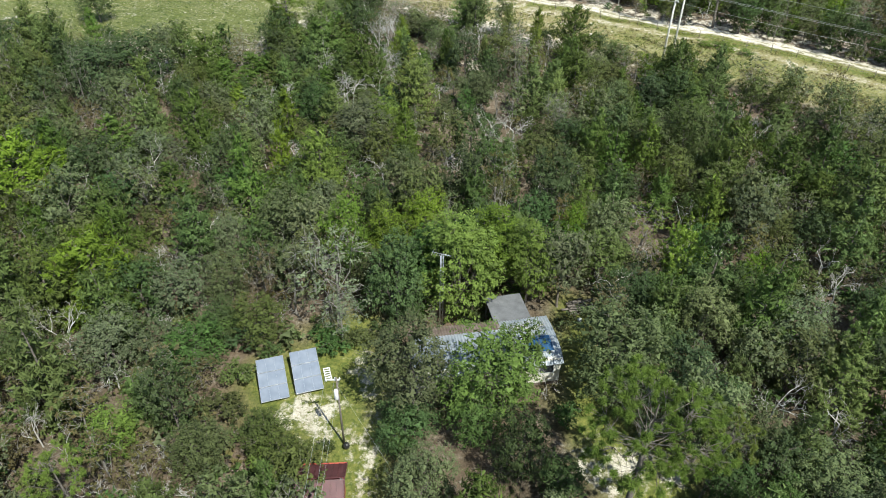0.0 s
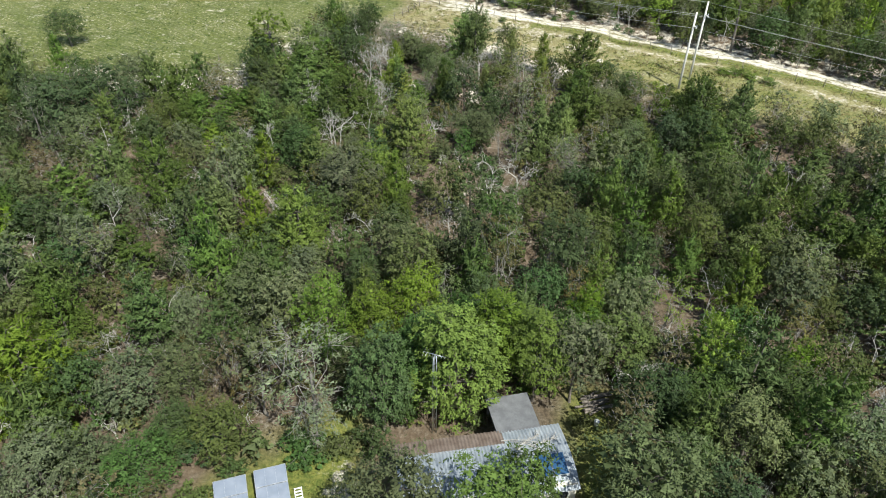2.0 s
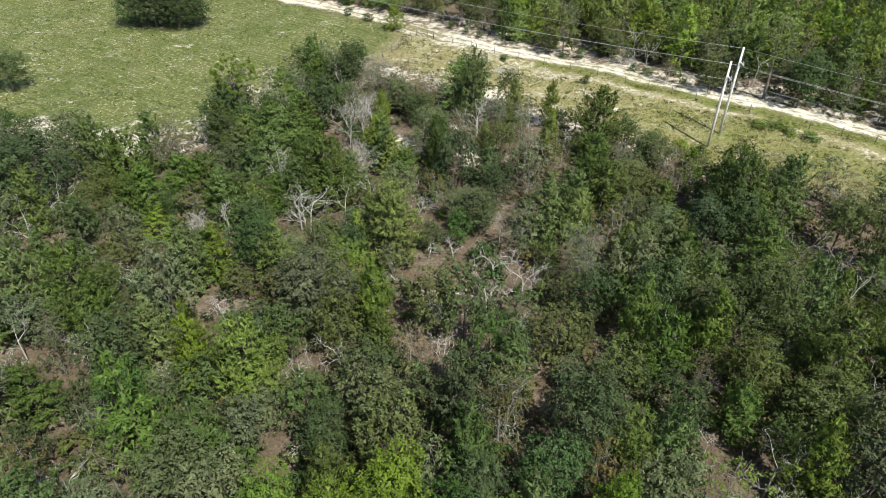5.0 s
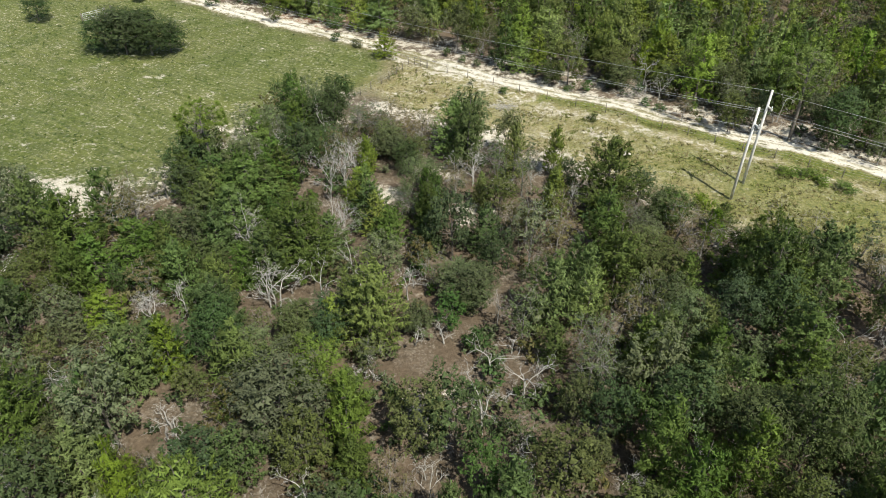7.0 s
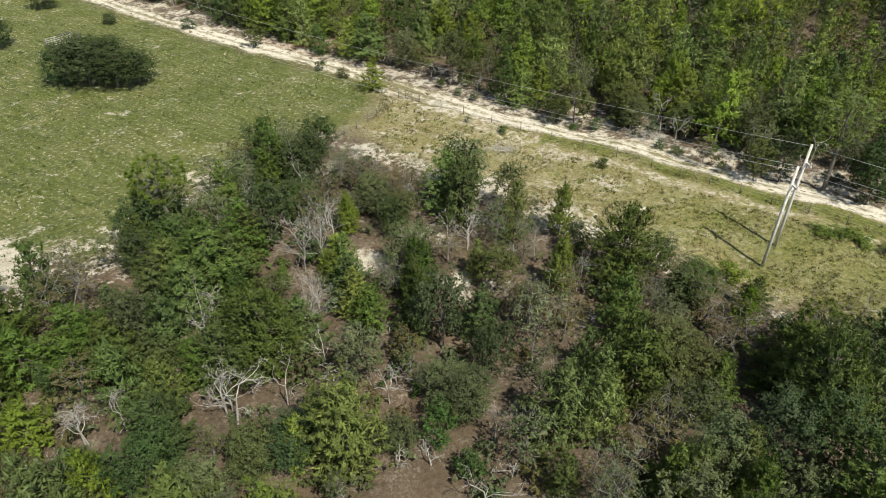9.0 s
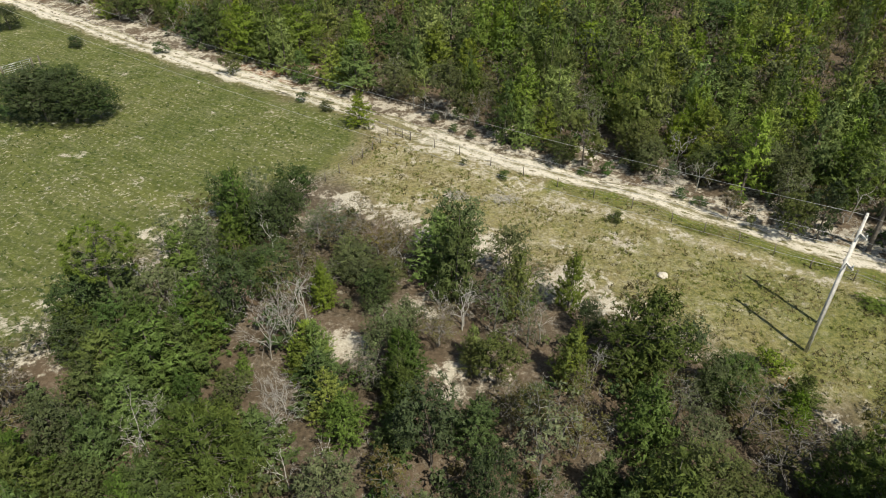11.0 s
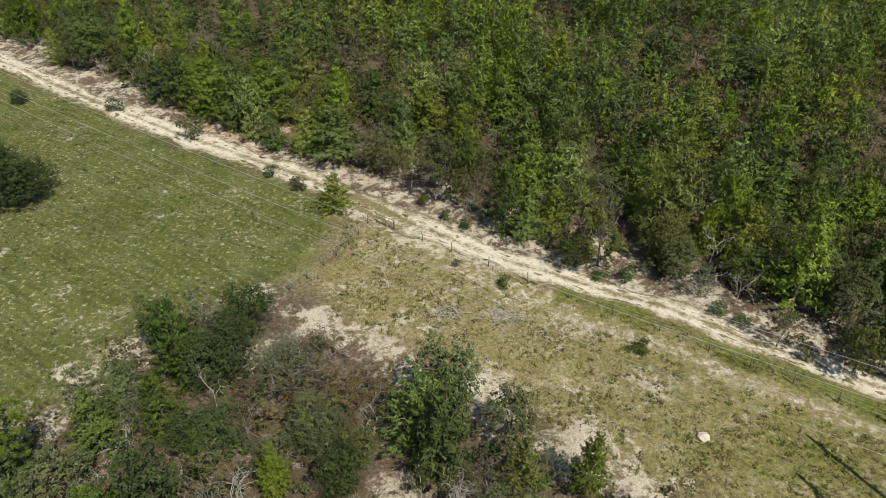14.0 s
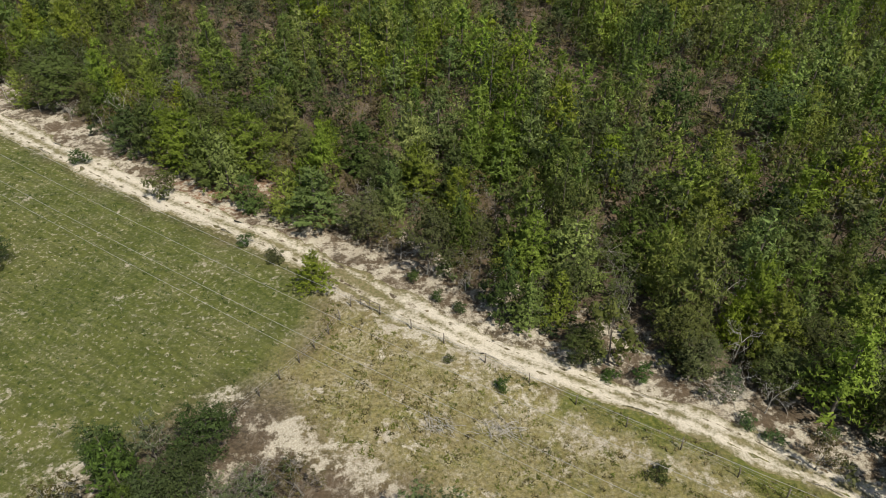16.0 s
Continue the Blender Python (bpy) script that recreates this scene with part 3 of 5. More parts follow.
def ground_material():
    m, nt, p = material("ground")

    def mask(name):
        a = nt.nodes.new("ShaderNodeAttribute")
        a.attribute_name = name
        return a.outputs["Fac"]

    def tex(scale, lo, hi, detail=5.0):
        n = noise_tex(nt, scale, detail, 0.72)
        return ramp(nt, n.outputs[0], [(lo, (0, 0, 0)), (hi, (1, 1, 1))]), n.outputs[0]

    fine, fine_raw = tex(3.2, 0.38, 0.66)
    mid, mid_raw = tex(0.55, 0.40, 0.64)
    large, _ = tex(0.11, 0.38, 0.62)
    speck, speck_raw = tex(9.0, 0.45, 0.62)
    grain, grain_raw = tex(4.2, 0.45, 0.60, 8.0)
    dots, _ = tex(2.6, 0.555, 0.64, 5.0)
    patchy, _ = tex(0.38, 0.46, 0.62, 8.0)
    # forest floor: brown litter with bleached sand between
    litter = mix(nt, fine, (0.052, 0.042, 0.028), (0.155, 0.122, 0.084))
    litter = mix(nt, calc(nt, "MULTIPLY", large, 0.55), litter, (0.170, 0.118, 0.078))
    pale = mix(nt, speck, (0.240, 0.205, 0.160), (0.460, 0.415, 0.345))
    forest = mix(nt, calc(nt, "MULTIPLY", calc(nt, "MULTIPLY", patchy, grain), 0.60), litter, pale)
    # mown pasture with bare sandy specks
    turf = mix(nt, fine, (0.055, 0.078, 0.018), (0.125, 0.145, 0.040))
    turf = mix(nt, calc(nt, "MULTIPLY", large, 0.45), turf, (0.145, 0.148, 0.050))
    turf = mix(nt, calc(nt, "MULTIPLY", calc(nt, "MULTIPLY", patchy, grain), 0.55), turf, (0.260, 0.245, 0.150))
    turf = mix(nt, calc(nt, "MULTIPLY", dots, calc(nt, "MULTIPLY_ADD", large, 0.7, 0.40)), turf, (0.400, 0.380, 0.290))
    tc, mp = nt.nodes.new("ShaderNodeTexCoord"), nt.nodes.new("ShaderNodeMapping")
    mp.vector_type = "TEXTURE"
    mp.inputs["Rotation"].default_value, mp.inputs["Scale"].default_value = (0, 0, radians(-32)), (7.0, 1.0, 1.0)
    nt.links.new(tc.outputs["Object"], mp.inputs["Vector"])
    mown = noise_tex(nt, 2.2, 4.0, 0.6, None)
    nt.links.new(mp.outputs[0], mown.inputs["Vector"])
    turf = mix(nt, 0.5, turf, ramp(nt, mown.outputs[0], [(0.35, (0.62, 0.66, 0.62)), (0.65, (1.5, 1.4, 1.3))]), "MULTIPLY")
    # dry weeds of the power-line clearing
    grit, _ = tex(11.0, 0.44, 0.60, 4.0)
    zone, _ = tex(0.30, 0.42, 0.60, 6.0)
    dry = mix(nt, fine, (0.100, 0.094, 0.032), (0.330, 0.280, 0.118))
    dry = mix(nt, calc(nt, "MULTIPLY", zone, 0.65), dry, mix(nt, fine, (0.092, 0.102, 0.021), (0.262, 0.252, 0.064)))
    dry = mix(nt, calc(nt, "MULTIPLY", mid, 0.40), dry, (0.225, 0.168, 0.085))
    bare = calc(nt, "MULTIPLY", calc(nt, "MULTIPLY_ADD", grit, 0.4, calc(nt, "MULTIPLY", grain, 0.6)), calc(nt, "MULTIPLY_ADD", patchy, 0.60, 0.22), clamp=True)
    dry = mix(nt, bare, dry, (0.560, 0.510, 0.375))
    lawn = mix(nt, fine, (0.076, 0.102, 0.022), (0.212, 0.214, 0.056))
    sandy = mix(nt, speck, (0.460, 0.415, 0.330), (0.690, 0.645, 0.545))
    sandy = mix(nt, calc(nt, "MULTIPLY", patchy, 0.5), sandy, (0.330, 0.270, 0.210))
    c = mix(nt, mask("soil"), forest, mix(nt, fine, (0.230, 0.120, 0.070), (0.330, 0.190, 0.120)))
    c = mix(nt, mask("field"), c, turf)
    c = mix(nt, mask("clear"), c, dry)
    c = mix(nt, mask("yard"), c, lawn)
    rag = noise_tex(nt, 1.5, 9.0, 0.78)
    edge = calc(nt, "MULTIPLY_ADD", calc(nt, "SUBTRACT", rag.outputs[0], 0.5), 3.4, mask("sand"))
    edge = calc(nt, "MULTIPLY", calc(nt, "SUBTRACT", edge, 0.40), 3.0, clamp=True)
    c = mix(nt, calc(nt, "MULTIPLY", edge, calc(nt, "MULTIPLY", mask("sand"), 2.2, clamp=True), clamp=True), c, sandy)
    nt.links.new(c, p.inputs["Base Color"])
    p.inputs["Roughness"].default_value = 0.95
    p.inputs["Specular IOR Level"].default_value = 0.15
    bump(nt, p, calc(nt, "ADD", grain_raw, calc(nt, "MULTIPLY", speck_raw, 0.5)), 0.9, 0.15)
    return m


ground_me = mesh_of("ground", gv, [gq], ground_material(), True)
for name, w in (("sand", sand), ("field", field), ("clear", clear), ("yard", yard), ("soil", soil)):
    ground_me.attributes.new(name, "FLOAT", "POINT").data.foreach_set("value", np.clip(w, 0, 1).astype(np.float32))
tagged(new("ground", ground_me), "sandy ground with pasture, dry weeds and leaf litter", "ground", kind="structure")


# ---- sandy road ----
def road_strip():
    """The sand track as a strip of its own, rutted, with ragged edges tucked into the ground."""
    rng = np.random.default_rng(17)
    pts = np.array(ROAD, float)
    seg = np.concatenate([[0], np.cumsum(np.hypot(*np.diff(pts, axis=0).T))])
    w = np.arange(0, seg[-1], 0.45)
    cx, cy = np.interp(w, seg, pts[:, 0]), np.interp(w, seg, pts[:, 1])
    k = np.ones(15) / 15
    cx, cy = np.convolve(np.pad(cx, 7, "edge"), k, "valid"), np.convolve(np.pad(cy, 7, "edge"), k, "valid")
    d = unit(np.stack([np.gradient(cx), np.gradient(cy)], -1))
    across = np.array([-1.7, -1.45, -1.15, -0.95, -0.72, -0.5, -0.25, 0.0, 0.25, 0.5, 0.72, 0.95, 1.15, 1.45, 1.7])
    wide = 1 + 0.16 * np.sin(w / 2.1) + 0.12 * np.sin(w / 0.9 + 1) + 0.07 * rng.normal(size=len(w))
    slim = 1 - 0.22 * np.clip((cx - 2) / 10, 0, 1)[:, None]
    off = slim * across[None] * np.where(np.abs(across) > 1.0, wide[:, None], 1.0)
    x, y = cx[:, None] - d[:, 1:2] * off, cy[:, None] + d[:, 0:1] * off
    lift = 0.05 - 0.05 * np.exp(-((np.abs(across) - 0.72) / 0.22) ** 2) - 0.13 * (np.abs(across) > 1.6) - 0.02 * (np.abs(across) > 1.3)
    z = ground_z(x, y) + lift[None] + rng.normal(size=x.shape) * 0.008
    n, c = x.shape
    i, j = np.meshgrid(np.arange(n - 1), np.arange(c - 1), indexing="ij")
    q = np.stack([i * c + j, (i + 1) * c + j, (i + 1) * c + j + 1, i * c + j + 1], -1).reshape(-1, 4)
    m, nt, p = material("road_sand")
    a = nt.nodes.new("ShaderNodeAttribute")
    a.attribute_name = "across"
    n1, n2, n3 = noise_tex(nt, 0.7, 6.0, 0.7), noise_tex(nt, 4.0, 7.0, 0.72), noise_tex(nt, 14.0, 4.0)
    sandc = ramp(nt, n3.outputs[0], [(0.35, (0.500, 0.450, 0.365)), (0.65, (0.700, 0.650, 0.555))])
    soil = ramp(nt, n2.outputs[0], [(0.35, (0.110, 0.108, 0.040)), (0.65, (0.260, 0.220, 0.120))])
    dist = calc(nt, "ABSOLUTE", a.outputs["Fac"])
    rut = calc(nt, "SUBTRACT", 1.0, calc(nt, "MULTIPLY", calc(nt, "ABSOLUTE", calc(nt, "SUBTRACT", dist, 0.72)), 1.5))
    turf = nt.nodes.new("ShaderNodeAttribute")
    turf.attribute_name = "turf"
    k1 = calc(nt, "SUBTRACT", calc(nt, "MULTIPLY_ADD", rut, 0.75, 0.18), turf.outputs["Fac"])
    k1 = calc(nt, "ADD", k1, calc(nt, "MULTIPLY", calc(nt, "SUBTRACT", n2.outputs[0], 0.5), 2.0))
    k1 = calc(nt, "ADD", k1, calc(nt, "MULTIPLY", calc(nt, "SUBTRACT", n1.outputs[0], 0.5), 2.6))
    nt.links.new(mix(nt, calc(nt, "MULTIPLY", k1, 1.3, clamp=True), soil, sandc), p.inputs["Base Color"])
    p.inputs["Roughness"].default_value = 0.95
    bump(nt, p, n2.outputs[0], 0.8, 0.1)
    me = mesh_of("road", np.stack([x, y, z], -1).reshape(-1, 3), [q[:, ::-1]], m, True)
    me.attributes.new("across", "FLOAT", "POINT").data.foreach_set("value", np.broadcast_to(across, x.shape).ravel().astype(np.float32))
    grassy = 0.55 * np.exp(-((cx + 1.5) / 4.0) ** 2) + 0.15 * np.sin(w / 6.0)
    me.attributes.new("turf", "FLOAT", "POINT").data.foreach_set("value", np.broadcast_to(grassy[:, None], x.shape).ravel().astype(np.float32))
    return tagged(new("road", me), "pale sandy two-rut farm road beside the wood", "road", kind="structure")


road_strip()


# ---- solid helpers ----
def box_mesh(name, size, mat, centre=(0, 0, 0), bevel=0.0):
    bm = bmesh.new()
    bmesh.ops.create_cube(bm, size=1.0)
    bmesh.ops.scale(bm, vec=size, verts=bm.verts)
    bmesh.ops.translate(bm, vec=centre, verts=bm.verts)
    if bevel:
        bmesh.ops.bevel(bm, geom=bm.edges[:], offset=bevel, segments=1, affect="EDGES")
    me = bpy.data.meshes.new(name)
    bm.to_mesh(me)
    bm.free()
    me.materials.append(mat)
    return me


def tube_mesh(name, points, radii, mat, sides=8):
    v, t, q = tube(points, radii, sides)
    caps = [np.arange(sides)[::-1], np.arange(sides) + len(v) - sides]
    me = mesh_of(name, v, [q, *[np.array([[c[0], c[i], c[i + 1]] for i in range(1, sides - 1)]) for c in caps]], mat, False)
    return me


METAL_ROOF = rough_material("weathered_metal_roof", (0.20, 0.225, 0.25), (0.37, 0.40, 0.43), 1.3, 0.5, 0.15, 25.0, 0.3)
RUST = rough_material("rusted_metal", (0.095, 0.066, 0.050), (0.190, 0.150, 0.125), 2.0, 0.85, 0.3, 25.0, 0.1)
GREY_ROOF = rough_material("grey_felt_roof", (0.085, 0.087, 0.092), (0.155, 0.157, 0.162), 1.5, 0.9, 0.3, 60.0)
SIDING = rough_material("cream_siding", (0.58, 0.54, 0.46), (0.72, 0.68, 0.60), 1.2, 0.6, 0.1, 30.0)
DARKGLASS = rough_material("dark_window_glass", (0.02, 0.025, 0.03), (0.05, 0.055, 0.06), 2.0, 0.08, 0.0)
POLEWOOD = rough_material("grey_pole_wood", (0.54, 0.51, 0.46), (0.72, 0.69, 0.64), 3.0, 0.8, 0.3, 25.0)
GALV = rough_material("galvanised_steel", (0.45, 0.46, 0.47), (0.62, 0.63, 0.64), 3.0, 0.4, 0.05, 30.0, 0.8)
WIRE = rough_material("wire", (0.36, 0.36, 0.35), (0.50, 0.50, 0.49), 3.0, 0.5, 0.0, 30.0, 0.3)
REDROOF = rough_material("maroon_metal_roof", (0.060, 0.018, 0.020), (0.110, 0.036, 0.038), 1.5, 0.45, 0.1, 30.0)
REDWALL = rough_material("red_painted_board", (0.32, 0.05, 0.035), (0.45, 0.09, 0.06), 2.0, 0.6, 0.1, 30.0)
WHITEPAINT = rough_material("white_paint", (0.66, 0.66, 0.64), (0.82, 0.82, 0.80), 2.0, 0.5, 0.05, 30.0)
BLACKPLASTIC = rough_material("black_plastic", (0.012, 0.012, 0.013), (0.03, 0.03, 0.03), 3.0, 0.4, 0.0)
POSTWOOD = rough_material("old_post_wood", (0.10, 0.085, 0.07), (0.22, 0.19, 0.16), 4.0, 0.9, 0.3, 40.0)


def solar_glass():
    """Blue-grey cells under glossy glass."""
    m, nt, p = material("solar_glass")
    n = noise_tex(nt, 1.2, 2.0)
    c = ramp(nt, n.outputs[0], [(0.35, (0.170, 0.195, 0.240)), (0.65, (0.225, 0.250, 0.295))])
    nt.links.new(c, p.inputs["Base Color"])
    p.inputs["Roughness"].default_value = 0.22
    p.inputs["Specular IOR Level"].default_value = 0.9
    p.inputs["Coat Weight"].default_value = 1.0
    p.inputs["Coat Roughness"].default_value = 0.08
    return m


SOLAR = solar_glass()
BLUEGLASS = rough_material("blue_panel_glass", (0.020, 0.060, 0.130), (0.035, 0.085, 0.170), 1.5, 0.15, 0.0)

# ---- mobile home ----
home = tagged(new("mobile_home"), "cream mobile home with weathered corrugated metal roof", "house")
home.matrix_world = pose(7.15, 33.05, 0, 0, 0, 9.6)
HL, HW = 9.0, 3.75


def arch(v):
    """Height of the roof at v metres from the back edge."""
    return 2.32 + 0.30 * math.sin(math.pi * min(1.0, (v + 0.5) / (HW + 1.0))) - 0.30 * max(0.0, v - 2.6) ** 2 / 1.4


def roof_sheet(name, v0, v1, mat, lift, u0=-HL - 0.15, u1=0.15, pitch=0.19, depth=0.035):
    us = np.arange(u0, u1 + 1e-6, pitch / 4)
    vs = np.linspace(v0, v1, 12)
    wave = depth * np.sin(us / pitch * 2 * np.pi)
    rows = [np.stack([us, np.full_like(us, -v), arch(v) + wave + lift], -1) for v in vs]
    under = [r - np.array([0, 0, 0.02]) for r in rows]
    k, n = len(us), len(vs)
    allv = np.concatenate(rows + under)
    i, j = np.meshgrid(np.arange(n - 1), np.arange(k - 1), indexing="ij")
    q = np.stack([i * k + j, (i + 1) * k + j, (i + 1) * k + j + 1, i * k + j + 1], -1).reshape(-1, 4)
    return mesh_of(name, allv, [q, q[:, ::-1] + n * k], mat, True)


part("wall", box_mesh("wall", (HL, HW - 0.2, 2.0), SIDING, (-HL / 2, -HW / 2, 0.30 + 1.0)), home)
part("skirting", box_mesh("skirting", (HL - 0.1, HW - 0.3, 0.42), RUST, (-HL / 2, -HW / 2, 0.17)), home)
part("roof", roof_sheet("roof", -0.10, HW + 0.12, METAL_ROOF, 0.0), home, "white weathered corrugated roof sheets")
part("roof_flashing", roof_sheet("roof_flashing", -0.12, 0.85, RUST, 0.03, u1=-3.2), home, "rusty brown roof strip")
for u in (-0.9, -3.6, -6.4):
    w = part("window", box_mesh("window", (1.0, 0.05, 0.75), WHITEPAINT, (u, -HW + 0.09, 1.5)), home)
    part("pane", box_mesh("pane", (0.84, 0.04, 0.6), DARKGLASS, (u, -HW + 0.06, 1.5)), w)
porch = tagged(new("porch_roof"), "grey flat porch roof on posts behind the mobile home", "porch")
porch.matrix_world = pose(4.75, 33.75, 0, 0, 0, 12)
part("roof_panel", box_mesh("roof_panel", (2.5, 2.5, 0.08), GREY_ROOF, (0, 0.15, 2.40), 0.015), porch)
for a in (-1.1, 1.1):
    part("post", box_mesh("post", (0.09, 0.09, 2.38), POSTWOOD, (a, 1.25, 1.19)), porch)
for i in range(2):
    pan = part("solar_panel", box_mesh("solar_panel", (0.76, 1.25, 0.04), GALV, (0, 0, 0), 0.006), home, "dark blue solar panel lying on the roof", (-1.55 + i * 0.80, -2.63, arch(2.63) + 0.09))
    pan.rotation_euler = (radians(7), 0, 0)
    part("glass", box_mesh("glass", (0.72, 1.21, 0.012), BLUEGLASS, (0, 0, 0.026)), pan)
# fallen branches on the roof
brng = np.random.default_rng(4)
for i, (u, v, a, ln) in enumerate([(-3.4, 0.7, -15, 2.6), (-2.6, 1.3, 25, 1.5), (-2.2, 1.0, -40, 1.4), (-1.6, 1.2, 10, 1.3), (-2.9, 1.9, 60, 0.9), (-3.4, 2.0, 5, 0.8)]):
    pieces = [limb((0, 0, 0.03), (ln, 0, 0.06), 0.035, 0.012, brng, 0.06, 5, 4)]
    for k in range(26):
        x0 = brng.uniform(0.2, 0.95) * ln
        pieces.append(limb((x0, 0, 0.05), (x0 + brng.uniform(0.15, 0.4), brng.uniform(-0.4, 0.4), brng.uniform(0.04, 0.25)), 0.012, 0.005, brng, 0.12, 3, 3))
    w = join(pieces)
    ob = tagged(new("fallen_branch", mesh_of("fallen_branch", w[0], w[1:], DEADWOOD)), "bare grey fallen branch lying on the metal roof", "branch", "fallen branches on the roof")
    ob.matrix_world = home.matrix_world @ pose(u, -v, arch(v) + 0.05, 0, 0, a)

# ---- ground-mounted solar arrays ----
for (x, y), name in (((-10.2, 29.0), "a"), ((-8.2, 29.7), "b")):
    arr = tagged(new("solar_array"), "ground-mounted solar array of three blue-grey glossy panels", "solar array", "solar arrays in the yard")
    arr.matrix_world = pose(x, y, 0, 0, 0, 17) @ pose(0, 0, 0.75, 14, 0, 0)
    for i in (-1, 0, 1):
        f = part("panel", box_mesh("panel", (1.72, 1.0, 0.04), GALV, (0, i * 1.015, 0), 0.006), arr)
        for c in (-1, 0, 1):
            part("glass", box_mesh("glass", (0.553, 0.95, 0.012), SOLAR, (c * 0.56, i * 1.015, 0.022)), f)
    for s in (-0.6, 0.6):
        part("rail", box_mesh("rail", (0.05, 3.0, 0.05), GALV, (s, 0, -0.05)), arr)
        part("leg", box_mesh("leg", (0.06, 0.06, 1.2), GALV, (s, 1.2, -0.6)), arr)
        part("leg", box_mesh("leg", (0.06, 0.06, 0.5), GALV, (s, -1.2, -0.3)), arr)

# ---- yard things ----
upole = tagged(new("utility_pole"), "grey wooden utility pole with transformer in the yard", "utility pole")
upole.location = (-5.3, 24.75, 0)
part("pole", tube_mesh("pole", [(0, 0, -0.5), (0, 0, 2.7), (0, 0, 5.6)], [0.065, 0.055, 0.045], POSTWOOD, 10), upole)
part("transformer", tube_mesh("transformer", [(-0.05, -0.28, 4.2), (-0.05, -0.28, 4.25), (-0.05, -0.28, 4.85), (-0.05, -0.28, 4.95)], [0.10, 0.12, 0.12, 0.07], WHITEPAINT, 14), upole, "pale grey steel transformer can")
part("crossarm", box_mesh("crossarm", (0.8, 0.06, 0.07), WHITEPAINT, (-0.25, 0.1, 5.3), 0.01), upole)
for s in (-0.6, -0.1, 0.15):
    part("insulator", tube_mesh("insulator", [(s, 0.1, 5.33), (s, 0.1, 5.42), (s, 0.1, 5.5)], [0.03, 0.05, 0.02], WHITEPAINT, 8), upole)
bin_ob = tagged(new("trash_bag"), "black plastic trash bag by the utility pole", "trash bag")
bin_ob.location = (-5.1, 24.4, 0)
bm = bmesh.new()
bmesh.ops.create_icosphere(bm, subdivisions=3, radius=0.19)
for v in bm.verts:
    v.co = Vector((v.co.x, v.co.y, max(v.co.z, -0.2) * 1.15 + 0.24)) * (1 + 0.12 * noise.noise(v.co * 9))
bag_me = bpy.data.meshes.new("bag")
bm.to_mesh(bag_me)
bm.free()
bag_me.materials.append(BLACKPLASTIC)
part("bag", bag_me, bin_ob)
part("knot", tube_mesh("knot", [(0, 0, 0.41), (0.01, 0, 0.47), (0.03, 0, 0.52)], [0.05, 0.03, 0.06], BLACKPLASTIC, 8), bin_ob)
rack = tagged(new("wooden_rack"), "small white slatted wooden rack lying by the solar arrays", "rack")
rack.matrix_world = pose(-6.95, 30.0, 0.04, 0, 0, 17)
for s in (-0.19, 0.19):
    part("rail", box_mesh("rail", (0.05, 1.15, 0.05), WHITEPAINT, (s, 0, 0.03), 0.004), rack)
for k in range(6):
    part("slat", box_mesh("slat", (0.42, 0.08, 0.03), WHITEPAINT, (0, -0.5 + k * 0.2, 0.075), 0.004), rack)
bucket = tagged(new("bucket"), "small white plastic bucket on the grass behind the house", "bucket")
bucket.location = (10.00, 34.93, ground_z(10.00, 34.93))
part("body", tube_mesh("body", [(0, 0, 0), (0, 0, 0.18), (0, 0, 0.36)], [0.13, 0.145, 0.16], WHITEPAINT, 16), bucket)
part("rim", tube_mesh("rim", [(0, 0, 0.345), (0, 0, 0.36), (0, 0, 0.375)], [0.165, 0.175, 0.165], WHITEPAINT, 16), bucket)
# red shed
shed = tagged(new("shed"), "small red shed with a maroon metal gable roof", "shed")
shed.matrix_world = pose(-5.85, 20.35, 0, 0, 0, 3)
part("wall", box_mesh("wall", (2.1, 2.6, 2.1), REDWALL, (0, 0, 1.02)), shed)
for x in (-1.06, 1.06):
    bm = bmesh.new()
    vs = [bm.verts.new(p) for p in ((x - 0.015, -1.3, 2.06), (x - 0.015, 1.3, 2.06), (x - 0.015, 0, 2.86))]
    vs2 = [bm.verts.new((p.co.x + 0.03, p.co.y, p.co.z)) for p in vs]
    bm.faces.new(vs[::-1])
    bm.faces.new(vs2)
    for i in range(3):
        bm.faces.new((vs[i], vs[(i + 1) % 3], vs2[(i + 1) % 3], vs2[i]))
    gm = bpy.data.meshes.new("gable")
    bm.to_mesh(gm)
    bm.free()
    gm.materials.append(WHITEPAINT)
    part("gable", gm, shed, "white painted gable boards")
for s in (-1, 1):
    rp = part("roof_panel", box_mesh("roof_panel", (2.5, 1.66, 0.05), REDROOF, (0, 0, 0)), shed)
    rp.matrix_local = pose(0, s * 0.76, 2.52, -s * 30.5, 0, 0)
    for k in range(9):
        part("rib", box_mesh("rib", (0.035, 1.66, 0.03), REDROOF, (-1.2 + k * 0.3, 0, 0.04)), rp)
    tr = part("trim", box_mesh("trim", (2.56, 0.06, 0.14), REDWALL, (0, 0, 0), 0.005), shed)
    tr.location = (0, s * 1.5, 2.08)
for s in (-1, 1):
    b = part("barge_board", box_mesh("barge_board", (0.05, 1.7, 0.16), REDROOF, (0, 0, 0), 0.005), shed)
    b.matrix_local = pose(1.27, s * 0.76, 2.50, -s * 30.5, 0, 0)
part("door", box_mesh("door", (0.04, 0.9, 1.8), WHITEPAINT, (1.07, -0.2, 0.95), 0.005), shed)
